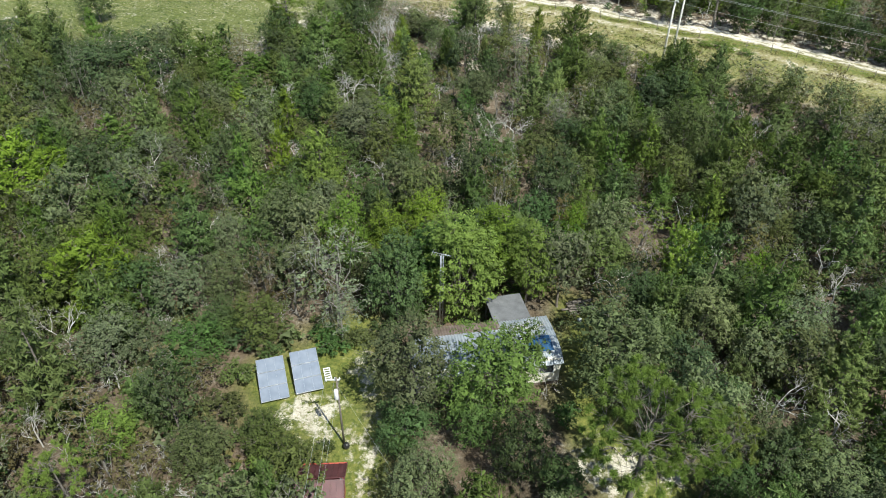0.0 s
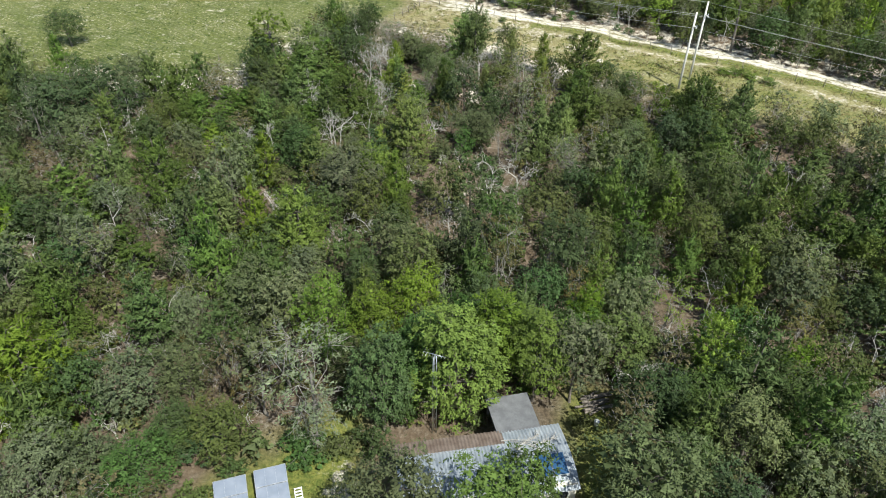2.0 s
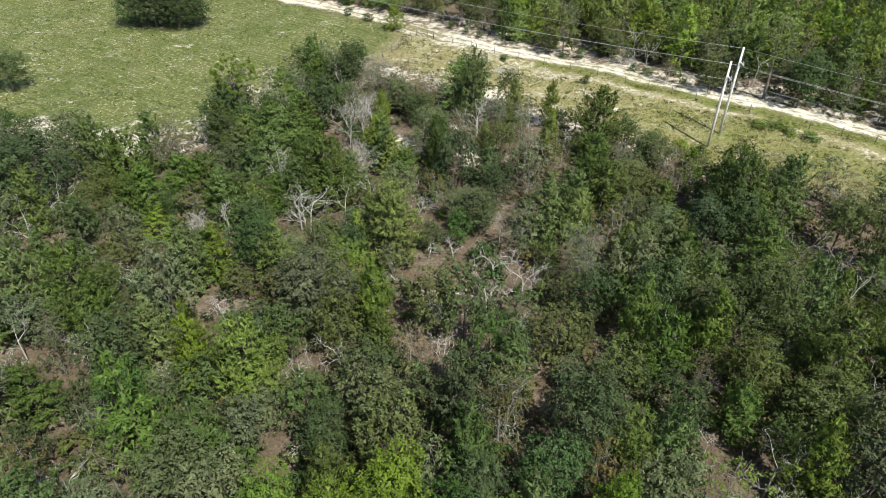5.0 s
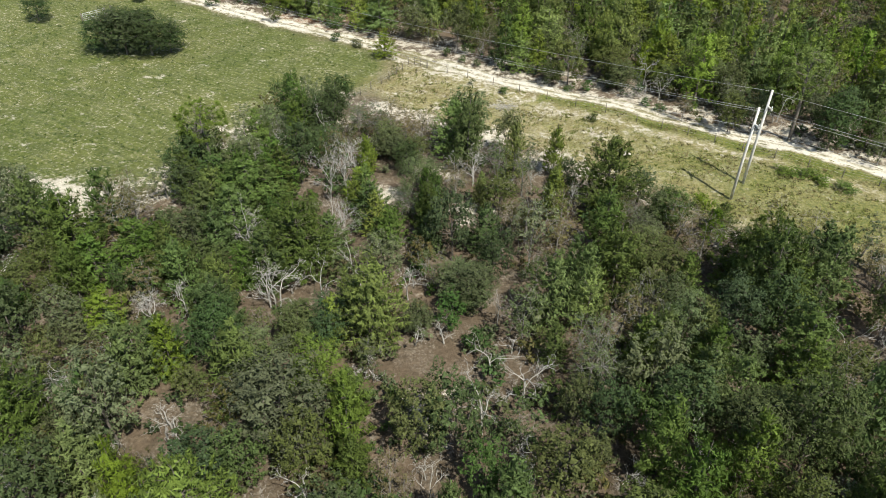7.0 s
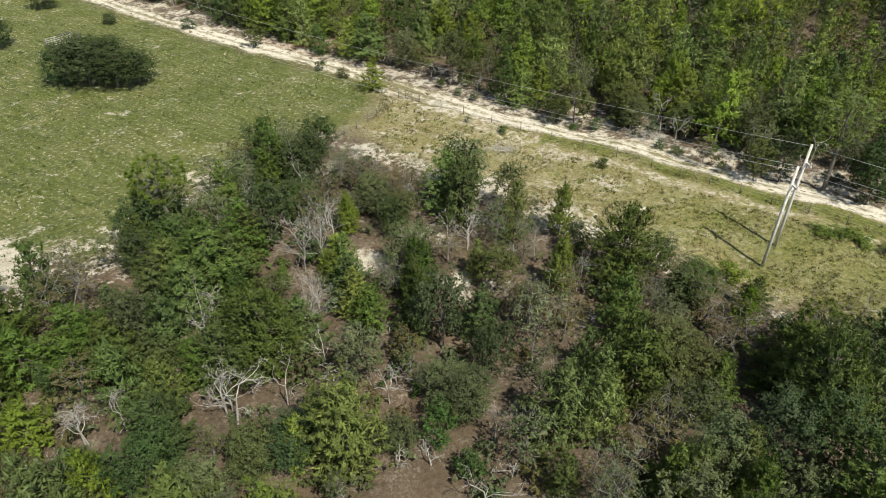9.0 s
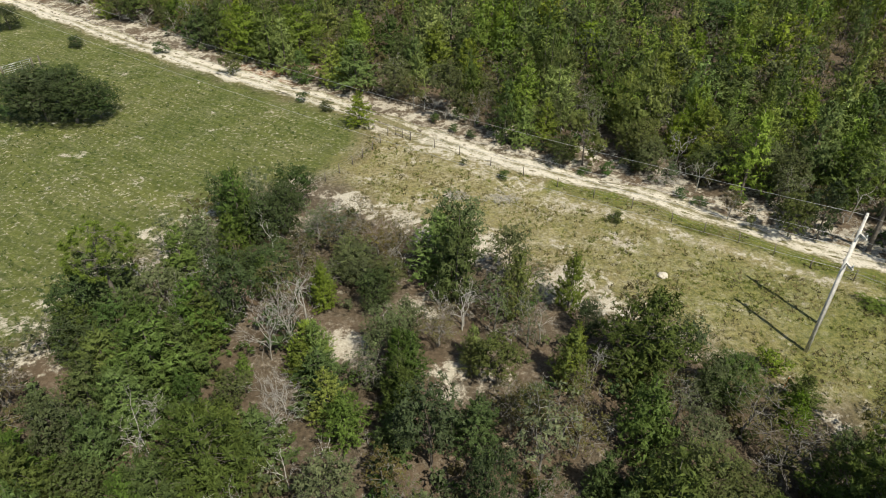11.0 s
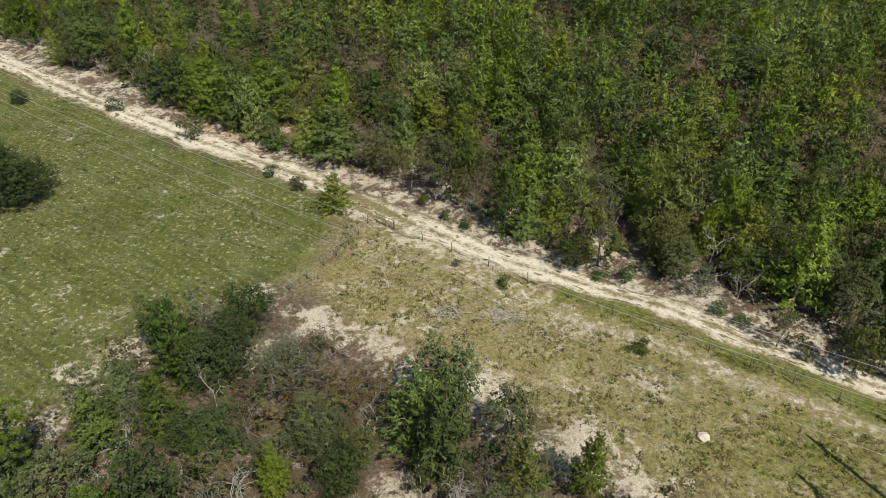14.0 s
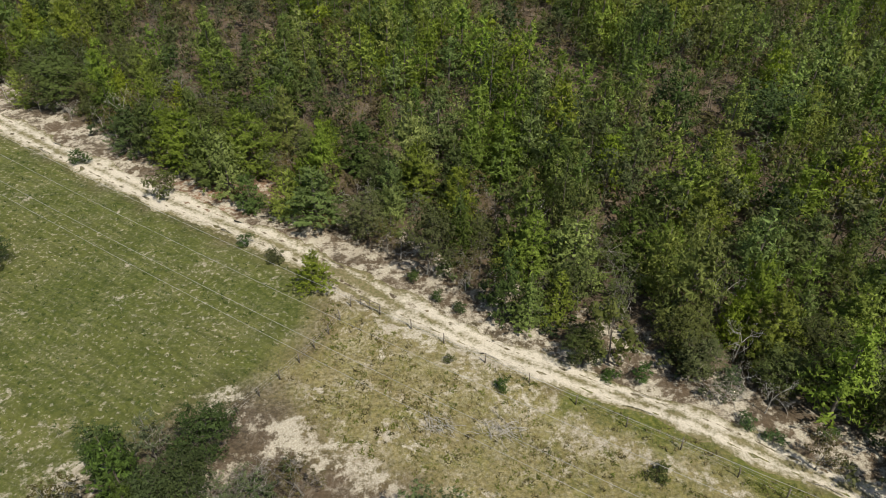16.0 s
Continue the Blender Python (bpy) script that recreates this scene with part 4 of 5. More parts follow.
# antenna mast
mast = tagged(new("antenna_mast"), "thin steel lattice mast with a television antenna on top", "antenna")
mast.matrix_world = pose(0.3, 34.4, 0, 0, 0, -20)
for k in range(3):
    a = 2.094 * k
    part("leg", tube_mesh("leg", [(0.14 * math.cos(a), 0.14 * math.sin(a), -0.2), (0.13 * math.cos(a), 0.13 * math.sin(a), 3), (0.1 * math.cos(a), 0.1 * math.sin(a), 6.4)], [0.022] * 3, GALV, 6), mast)
for k in range(16):
    a, b, z = 2.094 * (k % 3), 2.094 * ((k + 1) % 3), 0.3 + 0.38 * k
    part("brace", tube_mesh("brace", [(0.13 * math.cos(a), 0.13 * math.sin(a), z), (0.13 * math.cos(b), 0.13 * math.sin(b), z + 0.38)], [0.01] * 2, GALV, 4), mast)
part("boom", tube_mesh("boom", [(-0.65, 0, 6.5), (0, 0, 6.5), (0.65, 0, 6.5)], [0.02] * 3, GALV, 6), mast)
for k in range(8):
    x, w = -0.6 + k * 0.17, 0.34 - 0.025 * k
    part("element", tube_mesh("element", [(x, -w, 6.52), (x, 0, 6.52), (x, w, 6.52)], [0.008] * 3, GALV, 5), mast)
# stacked logs behind the house
lrng = np.random.default_rng(6)
for k in range(13):
    ln = lrng.uniform(1.2, 2.2)
    lv = limb((-ln / 2, 0, 0), (ln / 2, lrng.normal() * 0.1, 0), 0.085, 0.06, lrng, 0.03, 4, 7)
    ob = tagged(new("log", mesh_of("log", lv[0], lv[1:], POSTWOOD, True)), "weathered grey log in the pile behind the house", "log", "log pile")
    ob.matrix_world = pose(10.2 + lrng.normal() * 0.25, 36.6 + (k % 6 - 2.5) * 0.24, 0.1 + 0.15 * (k // 6), 0, 0, 18 + lrng.normal() * 7)

# ---- power poles and lines ----
def power_pole(x, y, h, lean):
    p = tagged(new("power_pole"), "pale weathered wooden power pole with a short crossarm", "utility pole", "power poles in the clearing")
    p.matrix_world = pose(x, y, ground_z(x, y) - 0.1, lean[0], lean[1], 0)
    part("pole", tube_mesh("pole", [(0, 0, -0.6), (0, 0, h * 0.5), (0, 0, h)], [0.135, 0.12, 0.095], POLEWOOD, 10), p)
    part("crossarm", box_mesh("crossarm", (0.12, 1.1, 0.12), POLEWOOD, (0.08, -0.25, h - 1.5)), p)
    for s in (-0.7, 0.2):
        part("insulator", tube_mesh("insulator", [(0.08, s, h - 1.45), (0.08, s, h - 1.35), (0.08, s, h - 1.2)], [0.03, 0.06, 0.03], GALV, 8), p)
    return p


power_pole(28.6, 84.1, 8.9, (-4, 2))
power_pole(30.6, 86.7, 9.2, (-4, 2))


def span(name, a, b, sag, radius=0.008, n=24, label="thin pale overhead power line", group="overhead lines"):
    """A wire that hangs from a to b."""
    t = np.linspace(0, 1, n)[:, None]
    p = np.array(a) + (np.array(b) - np.array(a)) * t
    p[:, 2] -= sag * 4 * (t * (1 - t))[:, 0]
    return tagged(new(name, tube_mesh(name, p, [radius] * n, WIRE, 5)), label, "power line", group)


LINE = Vector((-0.845, 0.535, 0))
for (x, y, z) in ((30.6, 87.3, 9.1), (30.5, 86.4, 7.7), (28.5, 83.9, 8.8), (28.5, 83.8, 7.3)):
    for s in (1, -1):
        e = Vector((x, y, z)) + LINE * 95 * s
        span("power_line", (x, y, z), tuple(e), 1.5, 0.012)
for s in (-0.6, -0.1, 0.15):
    span("service_line", (-5.3 + s, 24.85, 5.5), (-5.6 + s * 1.2, -16, 6.2), 0.8, 0.006, label="thin overhead service line to the yard pole", group="service lines")
span("guy_wire", (-5.25, 24.7, 4.9), (-1.6, 21.6, 0.05), 0.0, 0.005, 6, "thin steel guy wire of the yard pole", "service lines")


# ---- fences ----
def fence(points, spacing, h, seed):
    """Old posts with three wires along a line."""
    rng = np.random.default_rng(seed)
    f = tagged(new("fence"), "old wire fence on weathered wooden posts", "fence")
    f.location = (points[0][0], points[0][1], 0)
    o = Vector((points[0][0], points[0][1], 0))
    feet = []
    for (x0, y0), (x1, y1) in zip(points, points[1:]):
        n = max(1, round(math.hypot(x1 - x0, y1 - y0) / spacing))
        feet += [(x0 + (x1 - x0) * k / n, y0 + (y1 - y0) * k / n) for k in range(n)]
    feet.append(points[-1])
    tops = []
    for x, y in feet:
        z = ground_z(x, y)
        q = [(0, 0, -0.3), (0, 0, h * 0.5), (rng.normal() * 0.05, rng.normal() * 0.05, h * rng.uniform(0.9, 1.1))]
        part("post", tube_mesh("post", q, [0.05, 0.046, 0.042], POSTWOOD, 6), f, loc=Vector((x, y, z)) - o)
        tops.append(Vector((x, y, z)) - o)
    for k in (0.4, 0.7, 0.95):
        part("wire", tube_mesh("wire", [p + Vector((0, 0, h * k)) for p in tops], [0.006] * len(tops), WIRE, 4), f)
    return f


fence([(0.4, 114.2), (5.4, 111.0), (14.4, 105.3), (23.5, 99.6), (33.0, 93.6), (46.0, 84.8), (60.0, 72.5)], 3.1, 1.0, 1)
fence([(-2.0, 115.1), (-3.3, 111.8), (-5.0, 108.8), (-8.3, 104.1), (-12.0, 101.5)], 2.1, 1.0, 2)
gate = tagged(new("field_gate"), "small weathered grey wooden gate between field and clearing", "gate")
gate.matrix_world = pose(-0.45, 114.85, ground_z(-0.45, 114.85), 0, 0, -33)
for z in (0.3, 0.65, 1.0):
    part("rail", tube_mesh("rail", [(-0.95, 0, z), (0, 0, z), (0.95, 0, z)], [0.025] * 3, POSTWOOD, 6), gate)
for x in (-0.95, 0, 0.95):
    part("upright", tube_mesh("upright", [(x, 0, 0.02), (x, 0, 0.5), (x, 0, 1.05)], [0.03] * 3, POSTWOOD, 6), gate)

cattle = tagged(new("cattle_gate"), "grey metal cattle gate between dark posts in the pasture", "gate")
cattle.matrix_world = pose(-47.8, 130.2, ground_z(-47.8, 130.2), 0, 0, 52)
for z in (0.25, 0.5, 0.75, 1.0, 1.25):
    part("rail", tube_mesh("rail", [(-1.6, 0, z), (0, 0, z), (1.6, 0, z)], [0.03] * 3, GALV, 6), cattle)
for x in (-1.6, -0.5, 0.5, 1.6):
    part("upright", tube_mesh("upright", [(x, 0, 0.2), (x, 0, 0.7), (x, 0, 1.28)], [0.03] * 3, GALV, 6), cattle)
for x in (-1.8, 1.8, 2.7):
    part("post", tube_mesh("post", [(x, 0, -0.3), (x, 0, 0.7), (x, 0, 1.4)], [0.09, 0.085, 0.08], POSTWOOD, 8), cattle)
bm = bmesh.new()
bmesh.ops.create_icosphere(bm, subdivisions=3, radius=0.42)
for v in bm.verts:
    v.co = Vector((v.co.x, v.co.y * 0.8, max(v.co.z, -0.1) * 0.7)) * (1 + 0.22 * noise.noise(v.co * 4))
mound_me = bpy.data.meshes.new("limestone")
bm.to_mesh(mound_me)
bm.free()
mound_me.materials.append(rough_material("pale_limestone", (0.50, 0.45, 0.36), (0.66, 0.61, 0.52), 3.0, 0.9, 0.5, 20.0))
rock = tagged(new("limestone_rock", mound_me), "pale rounded limestone rock in the dry weeds", "rock")
rock.location = (20.8, 92.0, ground_z(20.8, 92.0) + 0.06)
ORANGE = rough_material("orange_paint", (0.55, 0.16, 0.05), (0.70, 0.26, 0.09), 3.0, 0.6, 0.0)
stake = tagged(new("marker_stake"), "thin orange marker stake by the edge of the clearing", "stake")
stake.location = (25.6, 80.6, ground_z(25.6, 80.6))
part("rod", tube_mesh("rod", [(0, 0, -0.2), (0.02, 0, 0.6), (0.05, 0, 1.2)], [0.022] * 3, ORANGE, 6), stake)
part("cap", tube_mesh("cap", [(0.05, 0, 1.18), (0.05, 0, 1.24), (0.052, 0, 1.28)], [0.03, 0.03, 0.02], WHITEPAINT, 6), stake)


# ---- cut brushwood in the clearing ----
def brushwood(x, y, n, spread, seed):
    rng = np.random.default_rng(seed)
    pieces = []
    for _ in range(n):
        a, ln = rng.normal() * 0.6 + 2.4, rng.uniform(0.5, 1.5)
        c = np.array([rng.normal() * spread, rng.normal() * spread * 0.5, rng.uniform(0.03, 0.22)])
        d = np.array([math.cos(a), math.sin(a), rng.uniform(-0.05, 0.15)]) * ln / 2
        pieces.append(limb(c - d, c + d, rng.uniform(0.012, 0.03), 0.008, rng, 0.08, 4, 4))
    w = join(pieces)
    ob = tagged(new("brushwood", mesh_of("brushwood", w[0], w[1:], DEADWOOD)), "tangle of dry grey brushwood lying among the weeds", "brushwood", "brushwood in the clearing")
    ob.location = (x, y, ground_z(x, y))


brushwood(5.0, 103.3, 46, 0.8, 61)
brushwood(9.2, 103.2, 60, 0.9, 62)
brushwood(24.4, 106.6, 70, 0.9, 63)

# ---- bushes along the road and in the field ----
for x, y, h, r, tint in ((-12.1, 122.9, 1.4, 0.9, "green"), (-9.0, 120.9, 1.3, 1.1, "olive"), (-32.7, 137.3, 1.8, 1.3, "green"), (-22.0, 131.0, 3.4, 1.6, "olive"), (9.5, 106.6, 0.9, 0.8, "green"), (5.8, 109.0, 0.8, 0.5, "olive"),
                         (19.5, 107.5, 1.7, 0.9, "green"), (4.9, 115.8, 1.0, 0.7, "green"), (6.7, 114.4, 1.0, 0.7, "green"), (2.8, 118.2, 1.5, 0.7, "green"), (15.7, 111.0, 2.6, 1.5, "olive"), (17.2, 107.7, 0.7, 0.9, "green"),
                         (23.0, 108.7, 2.8, 1.5, "olive"), (26.7, 102.3, 1.2, 0.9, "green"), (30.3, 102.5, 1.4, 0.8, "green"), (25.5, 103.6, 1.1, 0.8, "green"), (18.6, 99.6, 0.9, 0.9, "olive"), (25.5, 82.6, 1.8, 1.3, "pine"),
                         (35.0, 88.6, 0.7, 1.2, "lime"), (36.6, 88.0, 0.8, 1.3, "lime"), (38.4, 87.2, 0.8, 1.4, "lime"), (40.2, 86.0, 0.8, 1.2, "lime"), (37.6, 88.6, 0.9, 1.0, "lime")):
    plant("bush", x, y, h, r, tint, group="bushes by the road")
plant("pine", -5.1, 117.0, 4.2, 1.8, "pine", group="bushes by the road")
for x, y, h, r in ((-38.4, 117.4, 6.2, 4.2), (-35.2, 117.2, 5.6, 3.8), (-41.2, 117.8, 4.6, 3.2), (-33.2, 118.4, 4.2, 2.6), (-37.6, 119.8, 5.8, 3.4)):
    plant("oak", x, y, h, r, "dark", group="oaks in the pasture")
for x, y, h, r in ((-47.4, 95.5, 5.0, 2.6), (-55.5, 129.5, 4.0, 2.4), (-51.5, 83.0, 5.2, 2.6), (-57, 146, 3.5, 2.5), (-44.5, 139, 1.6, 1.2)):
    plant("oak", x, y, h, r, "dark", group="oaks in the pasture")

# ---- trees that stand out, one by one ----
plant("thin", -22.8, 78.4, 6.0, 2.1, "rust")
plant("pine", -26.8, 74.6, 5.6, 1.6, "dullpine")
plant("dead", -5.6, 85.5, 6.0, 1.8)
plant("pine", -13.4, 51.4, 7.9, 1.7, "brightpine")
plant("roundpine", -9.9, 50.4, 7.6, 2.4, "brightpine")
plant("oak", -6.7, 57.0, 6.6, 3.4, "grey")
plant("roundpine", 16.3, 81.2, 7.6, 2.9, "darkpine")
plant("pine", 9.0, 87.4, 6.0, 1.5, "pine")
plant("pine", 12.8, 88.0, 5.6, 1.5, "pine")
plant("pine", 12.4, 69.2, 6.2, 1.7, "pine")
plant("roundpine", -21.9, 56.2, 8.0, 2.5, "dullpine")
plant("dead", -20.6, 53.0, 4.4, 1.4)
plant("pine", -3.0, 56.2, 7.2, 1.6, "brightpine")
plant("thin", 4.7, 46.4, 7.6, 2.2, "rust")
plant("oak", -6.5, 40.0, 7.8, 2.0, "lime")
plant("oak", -0.9, 41.6, 7.2, 2.2, "lime")
plant("oak", -3.8, 40.0, 6.6, 1.8, "lime")
plant("oak", 3.2, 42.5, 5.4, 1.8, "dark")
plant("oak", 7.6, 43.4, 5.5, 2.0, "green")
plant("oak", 11.5, 45.2, 6.0, 1.6, "lime")
plant("thin", 15.6, 42.0, 6.2, 2.2, "lime")
plant("tall", 1.4, 35.8, 9.6, 2.7, "lime")
plant("tall", 6.4, 36.8, 8.2, 1.9, "lime")
plant("thin", -6.8, 35.0, 8.2, 2.9, "pale")
plant("tall", -2.6, 34.6, 8.4, 2.1, "green")
plant("oak", -11.8, 42.4, 6.4, 2.4, "grey")
plant("pine", 17.8, 60.0, 5.2, 1.7, "dullpine")
plant("dead", 7.1, 54.2, 5.0, 1.7)
plant("dead", 4.7, 57.6, 6.6, 1.7)
plant("thin", 11.3, 60.4, 6.2, 1.7, "grey")
plant("oak", 9.0, 46.0, 8.6, 2.4, "dark")
plant("oak", 20.0, 50.4, 5.6, 2.0, "olive")
plant("openpine", 25.8, 71.0, 6.8, 2.0, "dullpine")
plant("oak", 22.4, 55.0, 8.0, 2.2, "olive")
plant("roundpine", 24.4, 50.0, 8.5, 2.8, "darkpine")
plant("roundpine", 17.1, 37.5, 6.6, 2.0, "pine")
plant("dead", 20.3, 40.5, 5.6, 1.5)
plant("roundpine", -8.3, 72.5, 7.3, 2.4, "dullpine")
plant("oak", -12.1, 63.0, 5.8, 2.0, "green")
plant("dead", -9.8, 69.0, 4.6, 1.7)
plant("oak", 3.4, 69.5, 4.0, 1.9, "grey")
plant("roundpine", -2.6, 65.1, 7.6, 2.6, "pine")
plant("dead", 7.4, 60.0, 5.6, 1.6)
plant("bush", -0.4, 59.8, 1.8, 0.8, "green")
plant("pine", 19.8, 69.7, 5.0, 1.6, "darkpine")
plant("roundpine", 25.2, 68.2, 8.4, 2.4, "darkpine")
plant("pine", 29.5, 69.0, 8.0, 2.3, "darkpine")
plant("pine", 16.0, 62.6, 6.1, 1.7, "dullpine")
plant("pine", 18.6, 53.8, 7.2, 1.9, "dullpine")
plant("pine", 24.4, 60.4, 5.6, 1.8, "dullpine")
plant("pine", 17.9, 59.2, 6.4, 1.8, "dullpine")
plant("pine", 11.7, 80.8, 5.3, 1.4, "pine")
plant("openpine", 38.6, 95.6, 10.0, 2.8, "pine")
plant("oak", 10.5, 28.4, 8.0, 3.3, "grey")
plant("oak", -1.3, 27.0, 8.2, 3.0, "grey")
plant("oak", 3.2, 26.6, 7.6, 2.8, "lime")
plant("oak", 2.0, 24.7, 4.2, 1.8, "green")
plant("oak", 4.5, 22.2, 6.0, 1.7, "dark")
plant("oak", -1.7, 24.2, 4.2, 1.8, "green")
plant("oak", -0.9, 20.4, 5.0, 1.9, "grey")
plant("oak", 17.1, 31.5, 6.5, 2.3, "grey")
plant("dead", 19.6, 26.0, 6.0, 1.8)
plant("dead", -23.5, 31.1, 5.5, 1.6)
plant("oak", -20.0, 29.9, 5.5, 2.4, "grey")
plant("dead", -19.6, 28.5, 4.0, 1.5)
plant("roundpine", -23.0, 35.5, 7.5, 3.2, "brightpine")
plant("roundpine", -34.0, 48.2, 8.0, 3.4, "brightpine")
plant("roundpine", 32.9, 44.3, 8.0, 3.2, "dullpine")
plant("pine", 23.8, 27.2, 6.5, 2.7, "dullpine")
plant("oak", 17.5, 23.7, 5.0, 1.6, "grey")
plant("tuftpine", 9.5, 19.3, 11.0, 3.3, "lime")
plant("openpine", 14.4, 21.3, 7.0, 1.3, "brightpine")
plant("openpine", -17.4, 18.9, 7.0, 1.4, "brightpine")
plant("pine", -8.5, 20.2, 5.0, 1.1, "green")
plant("oak", -17.6, 23.7, 4.0, 1.6, "lime")
plant("oak", -12.6, 22.3, 4.0, 2.0, "olive")
plant("oak", -9.0, 23.8, 4.0, 1.5, "olive")
plant("oak", -14.6, 36.7, 5.0, 1.8, "olive")
plant("thin", -17.0, 46.4, 5.0, 1.4, "grey")
plant("dead", -19.7, 40.3, 4.5, 1.3)
plant("thin", -6.4, 33.3, 5.0, 1.7, "pale")
plant("oak", -11.7, 32.8, 4.0, 2.1, "olive")
plant("oak", -15.5, 30.2, 4.0, 2.1, "green")
plant("oak", -14.2, 33.1, 3.5, 1.6, "green")
plant("oak", 6.6, 21.7, 2.5, 1.6, "green")
plant("oak", 15.1, 20.8, 4.0, 1.7, "green")
plant("oak", 20.3, 20.4, 5.0, 2.1, "grey")
plant("pine", 20.5, 23.5, 5.0, 1.6, "dullpine")
plant("oak", 13.6, 30.4, 5.0, 1.5, "dark")
plant("pine", -10.6, 71.2, 6.0, 2.4, "dullpine")
plant("oak", -32.6, 72.2, 7.0, 4.5, "dark")
plant("oak", -36.1, 69.9, 7.0, 3.6, "dark")
plant("pine", -20.8, 73.3, 5.0, 2.6, "dullpine")
plant("pine", -29.1, 55.2, 6.0, 2.9, "darkpine")
plant("pine", -22.1, 48.7, 5.0, 2.1, "dullpine")
plant("thin", 21.5, 76.7, 5.0, 2.1, "rust")
plant("pine", 31.4, 73.4, 5.0, 2.4, "darkpine")
plant("thin", 35.3, 71.2, 5.0, 2.7, "rust")
plant("pine", 33.5, 60.9, 5.0, 2.4, "darkpine")
plant("pine", 25.2, 62.3, 6.0, 3.0, "dullpine")
plant("oak", 19.7, 56.0, 6.0, 2.4, "olive")
plant("oak", 17.2, 71.9, 5.0, 2.5, "olive")
plant("pine", 30.0, 51.4, 7.0, 2.7, "darkpine")
plant("oak", 22.9, 47.5, 6.0, 2.4, "olive")
plant("roundpine", -21.1, 136.2, 7.0, 3.1, "brightpine")
plant("roundpine", -14.5, 135.8, 7.0, 3.3, "brightpine")
plant("tall", -0.8, 36.8, 7.5, 2.0, "green")
plant("tall", 4.0, 38.2, 8.4, 2.2, "lime")
plant("oak", -4.6, 37.0, 4.6, 1.8, "olive")
plant("oak", 9.6, 40.2, 5.0, 1.9, "green")
plant("bush", -1.6, 35.4, 2.2, 1.3, "green")
plant("bush", 2.4, 34.6, 1.8, 1.1, "olive")
plant("bush", -3.2, 32.6, 2.4, 1.4, "green")
plant("bush", 8.8, 34.6, 1.4, 0.9, "olive")
plant("oak", 12.6, 25.2, 5.0, 1.9, "dark")
plant("oak", 14.6, 27.6, 6.0, 2.2, "dark")
plant("oak", 13.0, 34.4, 5.2, 2.1, "dark")
plant("oak", 15.6, 34.6, 4.8, 2.0, "green")
plant("oak", 22.6, 31.4, 6.0, 2.4, "grey")
plant("oak", 20.8, 34.8, 5.0, 2.2, "dark")
plant("bush", 7.6, 26.2, 1.8, 1.2, "green")
plant("oak", -5.6, 38.6, 4.0, 1.6, "green")
plant("thin", -22.5, 76.2, 5.0, 2.6, "rust")
plant("pine", -19.1, 72.5, 5.0, 2.7, "dullpine")
plant("pine", -23.5, 71.4, 5.0, 2.1, "dullpine")
plant("oak", -5.4, 65.0, 4.5, 1.8, "green")
plant("pine", -13.2, 66.6, 5.0, 2.3, "darkpine")
plant("oak", -7.4, 64.1, 4.0, 1.6, "olive")
plant("oak", -9.6, 62.4, 4.0, 1.9, "grey")
plant("pine", -16.0, 62.8, 4.5, 2.1, "dullpine")
plant("pine", -20.8, 66.3, 4.0, 1.9, "brightpine")
plant("oak", 4.3, 68.7, 4.0, 1.8, "grey")
plant("thin", 7.7, 77.5, 4.0, 1.8, "rust")
plant("oak", 21.3, 79.6, 4.0, 2.0, "green")
plant("thin", 17.6, 77.6, 4.0, 1.7, "grey")
plant("pine", 25.8, 79.1, 3.0, 1.5, "dullpine")
plant("thin", 22.5, 74.1, 5.0, 2.2, "rust")
plant("roundpine", 25.0, 71.0, 6.0, 3.0, "dullpine")
plant("pine", 26.5, 68.3, 6.0, 2.5, "dullpine")
plant("thin", 32.2, 76.7, 4.0, 2.2, "rust")
plant("oak", 18.5, 70.5, 5.0, 2.0, "olive")
plant("thin", 9.3, 71.0, 4.0, 1.5, "olive")
plant("thin", 11.3, 75.2, 4.0, 1.6, "rust")
plant("thin", 16.1, 67.0, 5.0, 1.7, "olive")
plant("oak", 18.1, 64.4, 5.5, 1.9, "grey")
plant("oak", 22.0, 65.4, 6.0, 2.1, "dark")
plant("pine", 14.9, 62.5, 5.0, 1.9, "darkpine")
plant("pine", 9.6, 63.2, 4.0, 1.3, "darkpine")
plant("pine", 19.3, 62.0, 5.5, 1.9, "darkpine")
plant("bush", 4.5, 64.3, 2.2, 1.1, "green")
plant("oak", 0.4, 66.2, 3.0, 1.3, "olive")
plant("thin", 7.2, 87.7, 3.5, 1.6, "rust")
plant("oak", 13.7, 85.1, 3.5, 1.2, "dark")
plant("thin", 16.1, 81.5, 3.5, 1.9, "olive")
plant("oak", 20.9, 79.5, 4.0, 1.9, "olive")
plant("thin", 9.5, 84.2, 5.0, 1.5, "grey")
plant("oak", -41.2, 152.4, 6.0, 4.4, "olive")
plant("pine", -28.6, 140.4, 5.5, 2.7, "darkpine")
plant("pine", -6.4, 126.7, 6.5, 3.1, "pine")
plant("oak", -1.9, 124.5, 5.0, 2.3, "olive")
plant("pine", -2.9, 135.5, 6.5, 2.9, "darkpine")
plant("pine", 2.9, 130.5, 7.0, 2.7, "pine")
plant("pine", 6.6, 126.5, 7.0, 2.3, "pine")
plant("pine", 12.6, 118.8, 7.0, 2.5, "pine")
plant("pine", 11.8, 112.8, 5.5, 1.7, "pine")
plant("oak", 15.1, 108.8, 3.5, 1.6, "olive")
plant("thin", 18.1, 119.4, 5.5, 2.4, "olive")
plant("thin", 19.4, 116.5, 4.5, 2.1, "olive")
plant("oak", 22.9, 110.3, 5.0, 2.4, "olive")
